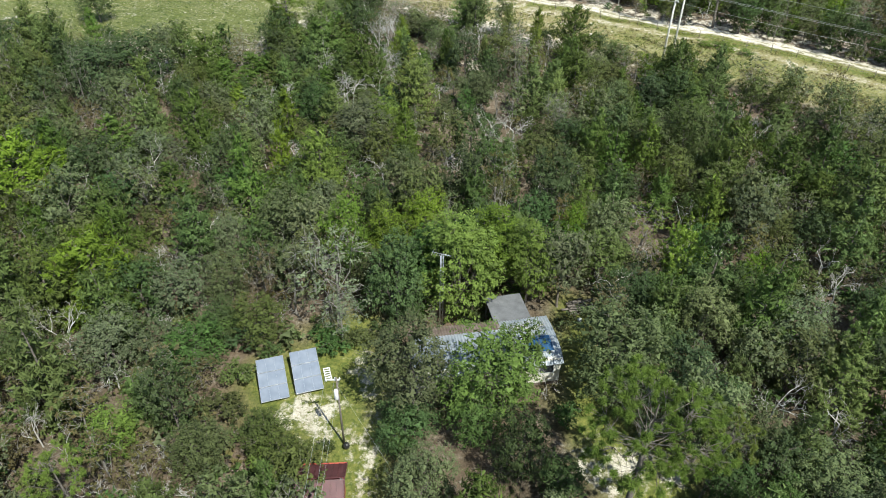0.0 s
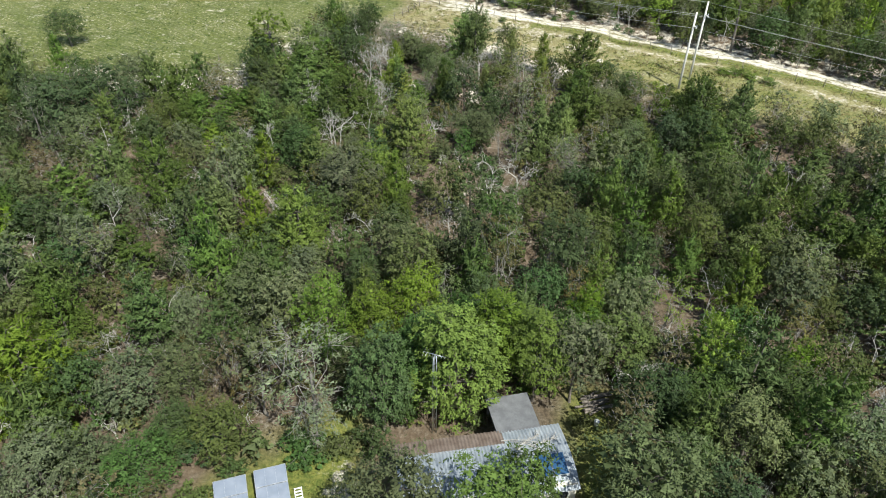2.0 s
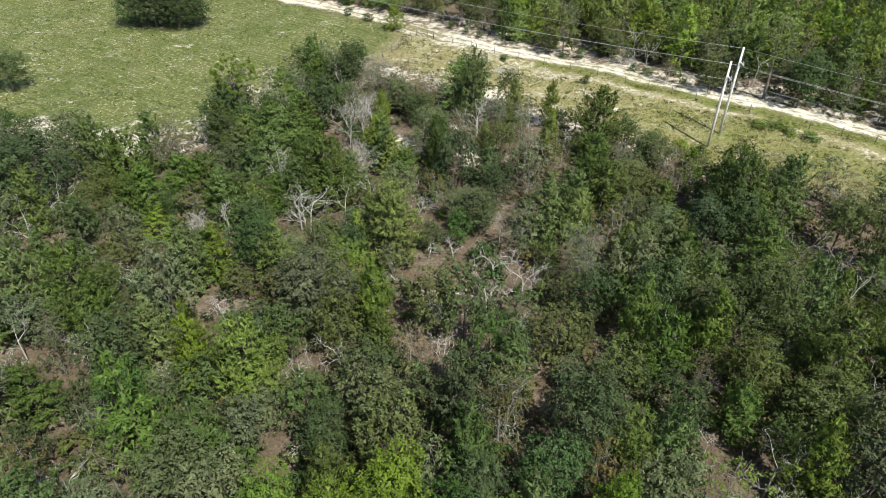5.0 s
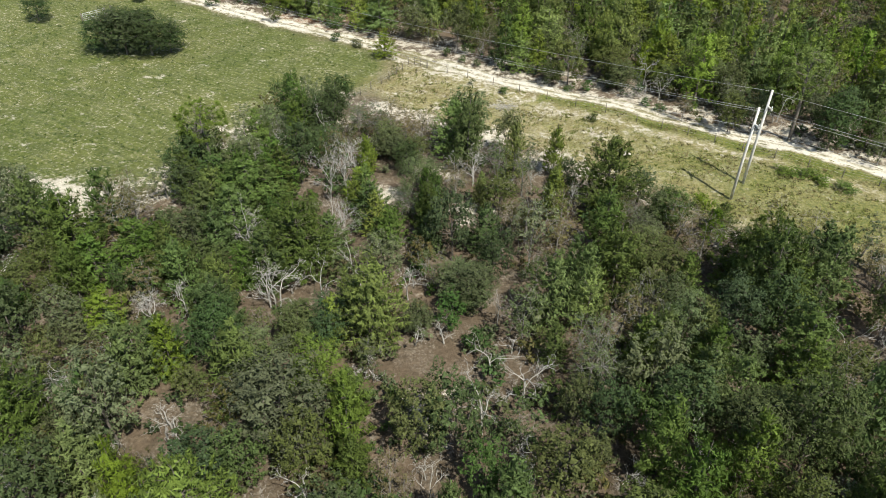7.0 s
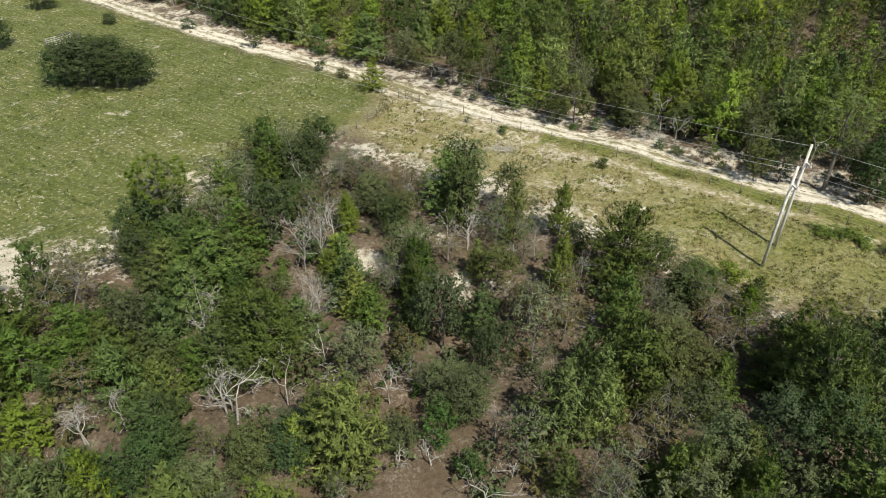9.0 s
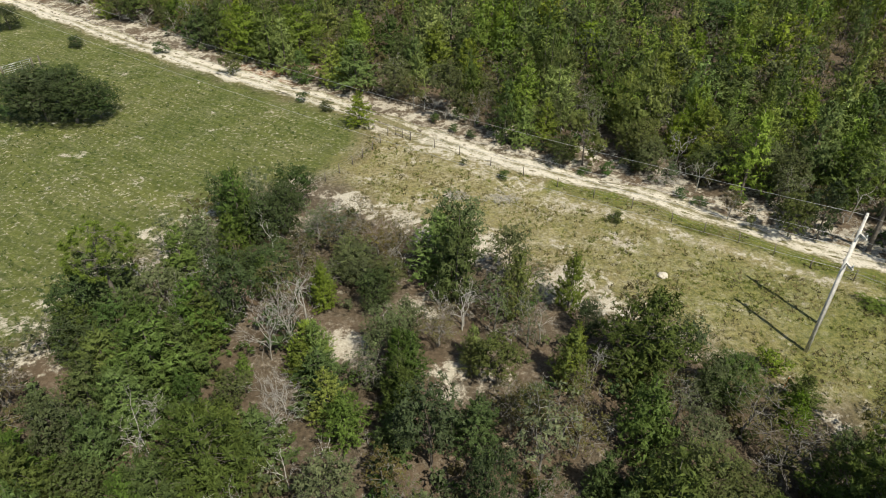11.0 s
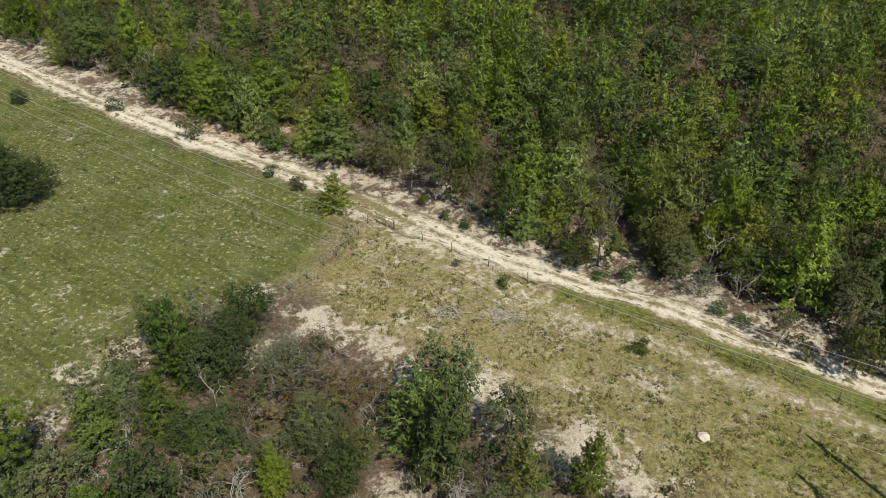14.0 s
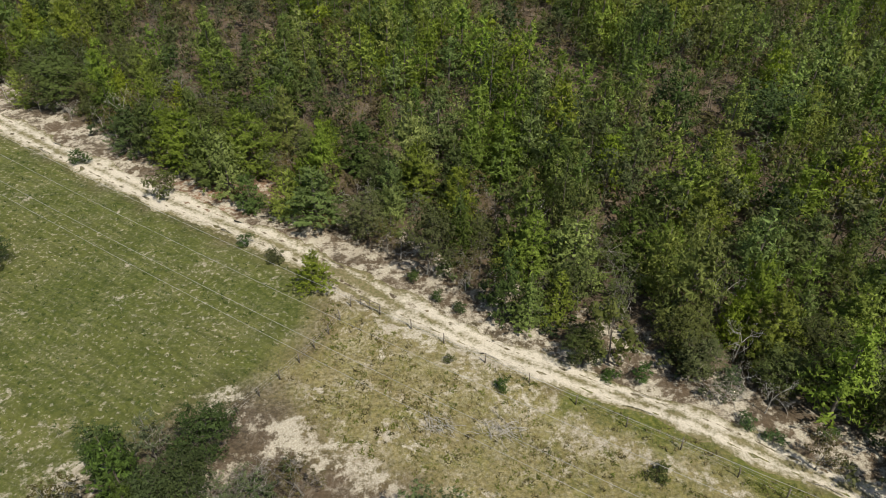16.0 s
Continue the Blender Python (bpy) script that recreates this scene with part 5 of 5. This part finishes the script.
plant("oak", 23.2, 108.1, 4.0, 1.9, "olive")
plant("pine", 29.0, 110.0, 6.5, 2.7, "pine")
plant("oak", 28.5, 106.6, 4.0, 2.2, "olive")
plant("pine", 35.7, 119.7, 6.5, 2.9, "darkpine")
plant("pine", 34.9, 110.7, 6.5, 2.8, "pine")
plant("pine", 33.8, 130.3, 7.0, 2.3, "brightpine")
plant("oak", 41.9, 144.3, 7.0, 5.0, "dark")
plant("pine", 28.1, 123.8, 6.5, 2.9, "pine")
plant("pine", 23.5, 119.1, 6.0, 2.4, "pine")
plant("thin", 10.1, 125.7, 5.0, 2.3, "rust")
plant("thin", 7.4, 117.4, 4.0, 2.0, "rust")
plant("oak", 33.4, 106.0, 5.0, 2.7, "olive")
plant("oak", 32.1, 108.2, 5.0, 2.3, "olive")
plant("dead", 26.2, 107.1, 3.0, 1.5)
plant("thin", -26.6, 152.5, 4.0, 3.0, "grey")
plant("dead", 27.7, 115.9, 4.5, 1.9)
plant("openpine", -19.0, 86.9, 7.5, 2.6, "brightpine")
plant("pine", -17.0, 80.1, 5.5, 2.4, "dullpine")
plant("pine", -15.1, 82.4, 6.0, 2.6, "darkpine")
plant("pine", -12.5, 84.3, 6.0, 2.4, "darkpine")
plant("pine", -12.5, 81.0, 5.5, 2.2, "darkpine")
plant("pine", -14.2, 78.1, 5.0, 2.2, "dullpine")
plant("pine", -17.0, 77.7, 5.2, 2.3, "dullpine")
plant("oak", -19.7, 82.3, 4.0, 1.8, "dark")
plant("pine", -12.0, 91.7, 6.0, 1.8, "darkpine")
plant("oak", -14.8, 93.0, 4.4, 1.9, "grey")
plant("oak", -10.1, 95.9, 5.0, 2.3, "dark")
plant("oak", -8.9, 96.7, 5.5, 1.8, "dark")
plant("thin", -6.6, 97.5, 3.6, 1.8, "grey")
plant("thin", -4.2, 95.3, 3.6, 1.9, "rust")
plant("thin", -1.5, 93.9, 3.8, 2.0, "rust")
plant("thin", 0.2, 94.7, 3.6, 1.8, "rust")
plant("thin", -7.2, 91.8, 3.4, 1.6, "rust")
plant("oak", -2.8, 90.6, 3.6, 1.9, "grey")
plant("oak", -0.3, 89.5, 3.4, 1.6, "olive")
plant("thin", -5.1, 89.4, 3.4, 1.5, "olive")
plant("oak", -10.2, 90.5, 3.4, 1.6, "dark")
plant("pine", -4.7, 87.7, 4.2, 1.0, "brightpine")
plant("deadbig", -7.6, 82.8, 6.2, 2.3)
plant("deadbig", -6.2, 83.6, 7.0, 1.9)
plant("dead", -13.9, 84.3, 6.2, 1.5)
plant("dead", -13.5, 89.2, 4.6, 1.4)
plant("deadbig", -6.0, 76.3, 4.6, 2.2)
plant("dead", -13.9, 75.8, 5.0, 1.8)
plant("dead", 0.4, 92.0, 3.8, 1.4)
plant("dead", -5.1, 98.3, 3.6, 1.4)
plant("dead", 5.1, 85.6, 4.4, 1.4)
plant("pine", -5.0, 82.5, 4.2, 1.6, "pine")
plant("pine", -3.6, 79.4, 4.6, 1.9, "dullpine")
plant("pine", -5.1, 81.1, 3.6, 1.3, "pine")
plant("oak", 0.2, 83.0, 4.6, 1.6, "grey")
plant("pine", 1.7, 81.2, 4.4, 1.3, "darkpine")
plant("pine", 1.2, 77.9, 5.0, 1.5, "darkpine")
plant("thin", -1.0, 80.3, 3.6, 1.4, "grey")
plant("pine", -1.9, 76.3, 4.2, 1.6, "darkpine")
plant("roundpine", 3.5, 91.4, 6.2, 2.4, "pine")
plant("thin", 3.4, 84.1, 3.6, 1.9, "rust")
plant("pine", 5.7, 82.6, 3.6, 1.0, "pine")
plant("pine", -8.8, 74.8, 5.2, 2.6, "dullpine")
plant("pine", 5.7, 75.7, 5.0, 1.9, "darkpine")
plant("pine", -10.4, 75.2, 4.6, 2.0, "dullpine")
plant("pine", -6.7, 75.2, 4.4, 2.0, "dullpine")
plant("pine", 1.0, 75.6, 3.8, 1.3, "dullpine")

plant("snag", 15.9, 41.5, 4.0, 1.3)
plant("snag", 22.8, 34.7, 6.0, 1.3)
plant("dead", 12.5, 36.7, 4.5, 1.5)
plant("dead", -30.5, 49.8, 4.5, 1.6)
plant("snag", -7.1, 51.3, 4.5, 1.0)
plant("snag", 19.1, 43.9, 5.5, 1.3)
plant("dead", -20.6, 59.9, 4.5, 1.5)
plant("dead", -29.6, 69.4, 5.0, 1.6)
plant("oak", 10.0, 41.0, 6.5, 1.3, "lime")
plant("oak", 22.4, 37.5, 5.0, 1.2, "lime")
plant("oak", 15.0, 34.6, 4.0, 1.2, "green")
plant("dead", -17.4, 66.2, 4.5, 1.5)
plant("oak", -27.0, 68.3, 5.0, 1.9, "olive")
plant("pine", -42.7, 83.6, 6.0, 1.6, "dullpine")
plant("dead", 19.2, 42.9, 4.5, 0.9)
plant("snag", -0.0, 36.6, 6.0, 0.7)
plant("oak", -4.9, 45.8, 5.0, 1.6, "dark")
plant("oak", -15.4, 41.3, 5.0, 1.6, "grey")
plant("thin", 12.2, 62.0, 5.5, 2.0, "grey")
plant("pine", 19.0, 63.7, 6.0, 1.5, "pine")
plant("pine", 12.3, 66.8, 6.0, 1.5, "pine")
plant("roundpine", -23.8, 35.8, 5.5, 1.6, "pine")
plant("oak", -5.2, 60.1, 5.5, 1.8, "lime")
plant("snag", -12.7, 74.7, 6.0, 1.5)
plant("snag", -9.3, 68.0, 5.0, 2.0)
plant("snag", 16.4, 62.8, 6.0, 0.9)
plant("thin", 11.8, 62.6, 4.0, 1.6, "rust")
plant("dead", 5.2, 86.1, 4.5, 1.6)
plant("roundpine", -12.3, 71.3, 4.0, 1.4, "dullpine")
plant("pine", 15.2, 62.7, 5.5, 1.6, "pine")
plant("roundpine", -12.7, 65.3, 5.5, 1.7, "dullpine")
plant("oak", -7.3, 64.5, 4.5, 1.5, "olive")
plant("pine", -5.0, 64.9, 5.0, 1.2, "pine")
plant("pine", -15.0, 62.1, 5.5, 1.6, "pine")
plant("pine", -18.0, 71.8, 5.5, 2.1, "dullpine")
plant("snag", 15.8, 67.1, 5.0, 1.0)
plant("dead", 6.2, 67.0, 4.0, 1.0)
plant("thin", 1.7, 70.7, 4.5, 1.4, "olive")
plant("oak", 4.6, 68.2, 5.0, 1.5, "grey")
plant("thin", 9.1, 76.6, 4.5, 1.7, "rust")
plant("pine", 1.1, 78.9, 5.0, 1.2, "darkpine")
plant("snag", 21.2, 40.9, 5.0, 1.4)
plant("dead", 15.8, 40.8, 4.0, 1.2)
plant("snag", 19.2, 42.7, 4.5, 1.1)
plant("snag", -20.5, 53.4, 4.5, 1.3)
plant("dead", -7.2, 50.8, 4.5, 1.0)
plant("dead", -12.7, 42.9, 5.0, 1.9)
plant("snag", -17.0, 46.1, 5.0, 0.8)
plant("snag", -20.1, 39.3, 5.0, 1.2)
plant("dead", -10.1, 68.7, 5.0, 1.7)
plant("dead", -12.9, 76.6, 4.5, 1.3)
plant("dead", -17.7, 66.3, 4.5, 1.4)
plant("snag", -29.6, 69.2, 5.0, 1.7)
plant("dead", 3.5, 87.4, 3.5, 0.9)
plant("dead", 10.4, 84.4, 4.5, 1.0)
plant("dead", 13.1, 80.3, 5.0, 0.9)
plant("pine", 5.5, 81.8, 3.5, 0.8, "pine")
plant("pine", 11.9, 80.9, 5.5, 1.2, "pine")
plant("pine", -8.9, 81.1, 2.5, 0.7, "pine")
plant("pine", -5.0, 88.5, 4.0, 1.1, "brightpine")
plant("pine", 1.0, 81.0, 5.0, 1.4, "darkpine")
plant("pine", -4.2, 81.7, 5.0, 1.4, "pine")
plant("oak", 8.7, 77.6, 3.5, 1.2, "olive")
plant("roundpine", -14.0, 80.3, 6.0, 3.1, "dullpine")
plant("roundpine", -20.2, 87.8, 5.5, 2.5, "dullpine")
plant("pine", -11.9, 84.0, 5.5, 2.0, "dullpine")
plant("pine", -19.9, 83.2, 5.0, 2.1, "dullpine")
plant("roundpine", -14.3, 76.5, 5.5, 2.4, "dullpine")
plant("oak", -9.1, 100.2, 5.0, 2.1, "dark")
plant("pine", -11.9, 95.6, 5.0, 1.3, "darkpine")
plant("oak", -8.8, 90.7, 4.0, 2.1, "dark")
plant("oak", -3.1, 91.4, 4.0, 1.8, "grey")
plant("oak", -0.9, 87.8, 3.6, 1.6, "dark")
plant("thin", 0.2, 93.0, 3.5, 2.0, "rust")
plant("thin", -5.3, 95.5, 4.0, 2.1, "grey")
plant("thin", -13.7, 91.8, 4.0, 1.4, "grey")
plant("pine", -9.2, 89.3, 4.0, 1.1, "darkpine")
plant("thin", -3.1, 98.0, 3.2, 2.0, "rust")
plant("snag", -14.0, 84.6, 6.0, 1.0)
plant("snag", -12.2, 87.6, 6.0, 1.4)
plant("deadbig", -5.8, 78.3, 4.0, 1.7)
plant("pine", -3.1, 78.1, 4.5, 1.3, "pine")
plant("pine", 1.3, 77.1, 4.5, 1.2, "darkpine")
plant("oak", 21.6, 79.6, 3.5, 1.7, "olive")
plant("thin", 17.2, 78.6, 4.0, 1.5, "rust")
plant("pine", 24.6, 77.5, 3.5, 1.3, "pine")
plant("bush", -12.8, 26.2, 2.4, 1.8, "olive")
plant("bush", -10.2, 24.2, 2.4, 1.5, "olive")
plant("oak_s", -12.9, 23.4, 3.0, 1.6, "olive")
plant("bush", -9.0, 23.2, 2.2, 1.4, "lime")
plant("oak_s", -14.2, 32.9, 3.0, 1.5, "green")
plant("bush", -12.4, 32.1, 2.2, 1.5, "green")
plant("bush", -10.7, 31.0, 1.8, 0.9, "green")
plant("bush", -6.9, 32.8, 1.6, 1.8, "green")
plant("oak_s", -1.9, 24.7, 3.0, 1.5, "green")
plant("bush", -5.3, 33.1, 1.5, 1.3, "olive")
plant("thin_s", -14.6, 28.8, 2.8, 1.4, "rust")
plant("bush", -12.4, 29.2, 2.0, 1.3, "olive")
plant("bush", -8.1, 23.9, 1.4, 0.8, "lime")
plant("bush", -6.3, 24.2, 1.0, 0.7, "olive")

# ---- woodland filled in between ----
fill_rng = np.random.default_rng(21)


def free_spot(x, y, gap):
    return all((x - a) ** 2 + (y - b) ** 2 > (gap + 0.45 * c) ** 2 for a, b, c in PLANTED)


NEAR_MIX = [("pine_s", "dullpine", 5.6, 2.1, 13), ("pine_s", "darkpine", 5.8, 2.1, 7), ("pine_s", "dullpine", 5.2, 2.0, 4), ("oak_s", "olive", 4.4, 1.9, 17), ("oak_s", "green", 4.2, 1.8, 11), ("oak_s", "grey", 4.6, 2.0, 14),
            ("oak_s", "dark", 4.8, 2.0, 9), ("thin_s", "olive", 4.2, 1.7, 12), ("thin_s", "rust", 3.8, 1.6, 14), ("thin_s", "grey", 4.4, 1.7, 14), ("dead", "", 3.8, 1.3, 7), ("snag", "", 4.4, 1.3, 5)]
FAR_MIX = [("pine_s", "pine", 6.4, 2.5, 34), ("pine_s", "darkpine", 6.4, 2.5, 16), ("pine_s", "brightpine", 5.8, 2.3, 6), ("oak_s", "olive", 4.6, 1.8, 13), ("thin_s", "olive", 4.6, 1.7, 11), ("thin_s", "rust", 4.0, 1.6, 13), ("thin_s", "grey", 3.8, 1.5, 6), ("dead", "", 4.0, 1.3, 8), ("snag", "", 4.4, 1.3, 3)]
DEEP_MIX = [("far_pine", "pine", 6.8, 2.7, 46), ("far_pine", "darkpine", 7.0, 2.6, 15), ("far_pine", "brightpine", 6.2, 2.5, 8), ("far_oak", "olive", 4.6, 2.2, 16), ("far_thin", "rust", 4.4, 2.0, 10), ("far_thin", "grey", 4.2, 2.0, 5), ("far_oak", "dark", 5.2, 2.4, 5)]
SCRUB_MIX = [("far_pine", "dullpine", 5.4, 1.7, 14), ("far_oak", "olive", 4.2, 1.8, 20), ("far_oak", "rust", 3.6, 1.7, 12), ("far_thin", "rust", 3.8, 1.7, 16), ("far_oak", "grey", 4.2, 1.8, 6), ("far_thin", "grey", 4.2, 1.7, 8)]
HOUSE_KEEP = [(-2.6, 28), (9.0, 29), (8.6, 36.5), (2.5, 36.2), (-2.8, 33.2)]
FRONT_KEEP = [(-3, 19), (9, 19), (9, 28), (-3, 28)]
SOLAR_KEEP = [(-13.5, 23.2), (-6, 23.2), (-6, 32), (-13.5, 32)]
BARE = [(1.5, 60, 2.4), (2.0, 63, 1.8), (-2.8, 84.5, 2.6), (5.0, 81.6, 2.0), (1.2, 87.8, 2.2), (-7.5, 81, 1.8), (-20.4, 80.6, 1.6), (8.9, 56.5, 1.3), (-6.7, 53, 1.2)]
FAR = [(-150, 225), (-46, 150.5), (-24, 136), (-8.5, 126), (1, 121.8), (8, 114.5), (16, 109.8), (24, 105.5), (33, 99.8), (47, 91), (58, 82.5), (115, 36), (160, 60), (160, 225)]


def pick(table):
    w = np.array([row[4] for row in table], float)
    k, tint, h, r, _ = table[int(fill_rng.choice(len(table), p=w / w.sum()))]
    s = fill_rng.uniform(0.65, 1.3)
    return k, tint, h * s * fill_rng.uniform(0.95, 1.35), r * s * fill_rng.uniform(0.8, 1.0)


def in_wood(x, y):
    """Whether a tree may stand here in the nearer woodland."""
    if signed(x, y, FIELD) > -1.0 or signed(x, y, CLEARING) > -0.8 or inside(x, y, YARD) or inside(x, y, LAWN) or inside(x, y, HOUSE_KEEP) or inside(x, y, SOLAR_KEEP) or inside(x, y, FRONT_KEEP):
        return False
    return line_dist(x, y, DRIVE) > 2 and line_dist(x, y, EDGE) > 1.8 and y < 101 and all(math.hypot(x - a, y - b) > c for a, b, c in BARE)


n = 0
for _ in range(12000):
    if n >= 540:
        break
    y = fill_rng.uniform(12, 101)
    x = fill_rng.uniform(-1, 1) * (0.60 * y + 12)
    if in_wood(x, y) and free_spot(x, y, 1.25 if y < 60 or x < -9 or y > 84 and x < 6 else 1.55):
        k, tint, h, r = pick(NEAR_MIX)
        plant(k, x, y, h, r, tint)
        n += 1
n = 0
for _ in range(9000):
    if n >= 150:
        break
    x = fill_rng.uniform(-75, 62)
    y = fill_rng.uniform(78, 175)
    if not inside(x, y, FAR) or (abs(x - 2.4) < 1.5 and y < 127) or line_dist(x, y, FAR[:12]) > 12 or abs(x) > 0.70 * (y - 22) + 4 or not free_spot(x, y, 1.3):
        continue
    k, tint, h, r = pick(FAR_MIX)
    if k == "pine_s" and line_dist(x, y, FAR[:12]) < 4.5 and fill_rng.uniform() < 0.7:
        continue
    plant(k, x, y, h, r, tint, group="trees of the far wood")
    n += 1


def stuff(name, label, category, items):
    """Many small plants joined into one mesh, each with a tone of its own."""
    tints = sorted({row[2] for row in items})
    slots = [LEAF[t] for t in tints if t] + [BARK, DEADWOOD]
    tints = [t for t in tints if t]
    vs, ts, qs, mt, mq, tone, n = [], [], [], [], [], [], 0
    for kind, variant, tint, x, y, h, r in items:
        args = KINDS[kind][1]
        a = fill_rng.uniform(0, 6.28)
        k = r / args["r"]
        rot = np.array([[math.cos(a) * k, -math.sin(a) * k, 0], [math.sin(a) * k, math.cos(a) * k, 0], [0, 0, h / args["h"]]])
        wood, crown = raw(kind, variant)
        value = fill_rng.uniform()
        for piece, slot in ((wood, len(tints) + (0 if tint else 1)), (crown, tints.index(tint) if tint else 0)):
            if piece is None:
                continue
            v, t, q = piece
            vs.append(v @ rot.T + np.array([x, y, ground_z(x, y)]))
            ts.append(t + n)
            qs.append(q + n)
            mt.append(np.full(len(t), slot))
            mq.append(np.full(len(q), slot))
            tone.append(np.full(len(v), value))
            n += len(v)
    me = mesh_of(name, np.concatenate(vs), [np.concatenate(ts), np.concatenate(qs)], slots[0])
    for s in slots[1:]:
        me.materials.append(s)
    index = np.concatenate([np.concatenate(mt)] + ([np.concatenate(mq)] if sum(map(len, mq)) else []))
    me.polygons.foreach_set("material_index", index.astype(np.int32))
    me.attributes.new("tone", "FLOAT", "POINT").data.foreach_set("value", np.concatenate(tone).astype(np.float32))
    return tagged(new(name, me), label, category, kind="stuff")


items, spots = [], []
for _ in range(26000):
    if len(items) >= 1250:
        break
    y = fill_rng.uniform(60, 207)
    x = fill_rng.uniform(-1, 1) * 84
    gap = 2.15
    if not inside(x, y, FAR) or (abs(x - 2.4) < 1.5 and y < 127) or abs(x) > 0.70 * (y - 22) + 4 or not free_spot(x, y, 1.2) or line_dist(x, y, FAR[:12]) < 4 and fill_rng.uniform() < 0.75 or any((x - a) ** 2 + (y - b) ** 2 < gap * gap for a, b in spots):
        continue
    scrub = waves(x, y, 30, 30.0) + (0.7 if x < -8 and y > 150 else 0.0) > 0.45
    if scrub and fill_rng.uniform() < 0.25:
        continue
    k, tint, h, r = pick(SCRUB_MIX if scrub else DEEP_MIX)
    if k == "far_pine" and line_dist(x, y, FAR[:12]) > 26:
        k = "deep_pine"
    items.append((k, int(fill_rng.integers(3)), tint, x, y, h, r))
    spots.append((x, y))
stuff("far_wood", "dense wood of young pines and scrub beyond the sandy road", "woodland", items)

items = []
for _ in range(30000):
    if len(items) >= 1900:
        break
    y = fill_rng.uniform(14, 150)
    x = fill_rng.uniform(-1, 1) * (0.58 * y + 12)
    verge = inside(x, y, FAR) and line_dist(x, y, FAR[:12]) < 34
    if not verge and not in_wood(x, y) or y > 62 and not verge and fill_rng.uniform() < 0.3:
        continue
    s = fill_rng.uniform(0.6, 1.9)
    items.append(("brush", int(fill_rng.integers(4)), str(fill_rng.choice(["olive", "green", "green", "rust", "grey", "dark", "olive"])), x, y, 1.0 * s, 0.75 * s))
stuff("undergrowth", "low mixed green and brown undergrowth on the woodland floor", "undergrowth", items)

items = []
for _ in range(9000):
    if len(items) >= 300:
        break
    y = fill_rng.uniform(16, 128)
    x = fill_rng.uniform(-1, 1) * (0.55 * y + 8)
    edge_near = inside(x, y, FAR) and line_dist(x, y, FAR[:12]) < 7
    if edge_near or in_wood(x, y) and fill_rng.uniform() < 0.5:
        s = fill_rng.uniform(0.7, 1.7)
        items.append(("twig", int(fill_rng.integers(4)), "", x, y, 1.5 * s, 0.8 * s))
stuff("bare_brush", "bare grey twiggy brush on the woodland floor", "brush", items)

items, spots = [], []
for _ in range(9000):
    if len(items) >= 400:
        break
    x, y = fill_rng.uniform(-95, 95), fill_rng.uniform(-30, 100)
    if abs(x) < 0.60 * y + 12 and y > 12 or signed(x, y, FIELD) > -2 or signed(x, y, CLEARING) > -2 or line_dist(x, y, DRIVE) < 3 or abs(x + 5.5) < 3 and y < 12 or any((x - a) ** 2 + (y - b) ** 2 < 9 for a, b in spots):
        continue
    spots.append((x, y))
    items.append(("outer_oak", int(fill_rng.integers(3)), str(fill_rng.choice(["olive", "green", "grey", "dark", "dullpine"])), x, y, fill_rng.uniform(3.5, 7), fill_rng.uniform(1.7, 2.9)))
stuff("outer_wood", "mixed scrub wood going on round the clearing", "woodland", items)


def grass_stuff(name, label, tint, count, zone, length, seed):
    rng = np.random.default_rng(seed)
    x, y = rng.uniform(-60, 62, count * 14), rng.uniform(14, 148, count * 14)
    keep = zone(x, y)
    x, y = x[keep][:count], y[keep][:count]
    blades = 5
    px, py = np.repeat(x, blades) + rng.normal(size=len(x) * blades) * 0.09, np.repeat(y, blades) + rng.normal(size=len(x) * blades) * 0.09
    size = np.repeat(rng.uniform(0.5, 1.5, len(x)), blades) * length
    d = unit(np.stack([rng.normal(size=len(px)) * 0.7, rng.normal(size=len(px)) * 0.7, np.ones(len(px))], -1))
    p = np.stack([px, py, ground_z(px, py)], -1) + d * size[:, None] * 0.45
    v, t, q = cards(p, rng.normal(size=p.shape) + np.array([0, -0.4, 0.8]), size, size * 0.3, rng, d, 0.1)
    return tagged(new(name, mesh_of(name, v, [t], LEAF[tint])), label, "grass", kind="stuff")


def in_clear(x, y):
    return (signed(x, y, CLEARING) > 0.3) & (line_dist(x, y, TRACK) > 0.8) & (line_dist(x, y, ROAD) > 1.6)


def patchy_clear(seed, cut):
    """The clearing, thinned to uneven patches."""
    return lambda x, y: in_clear(x, y) & (waves(x, y, seed, 5.0) + 0.4 * waves(x, y, seed + 1, 1.5) > cut)


grass_stuff("dry_weeds", "dry straw-coloured weeds in the power-line clearing", "straw", 5500, patchy_clear(70, 0.10), 0.20, 1)
grass_stuff("green_weeds", "green weeds and grass tufts in the power-line clearing", "grass", 7500, patchy_clear(73, 0.0), 0.19, 2)
grass_stuff("brown_weeds", "low brown-olive weeds scattered over the clearing", "rust", 4500, patchy_clear(76, 0.20), 0.19, 7)
grass_stuff("strip_grass", "thin dry grass between the road and the side track", "straw", 500, lambda x, y: line_dist(x, y, GREEN) < 1.1, 0.16, 8)
grass_stuff("yard_grass", "rough green grass tufts in the yard", "grass", 1500, lambda x, y: inside(x, y, YARD) | inside(x, y, LAWN), 0.22, 3)
grass_stuff("pasture_grass", "short green pasture grass with scattered taller tufts", "green", 3000, lambda x, y: (signed(x, y, FIELD) > 0.5) & (y < 140), 0.20, 4)
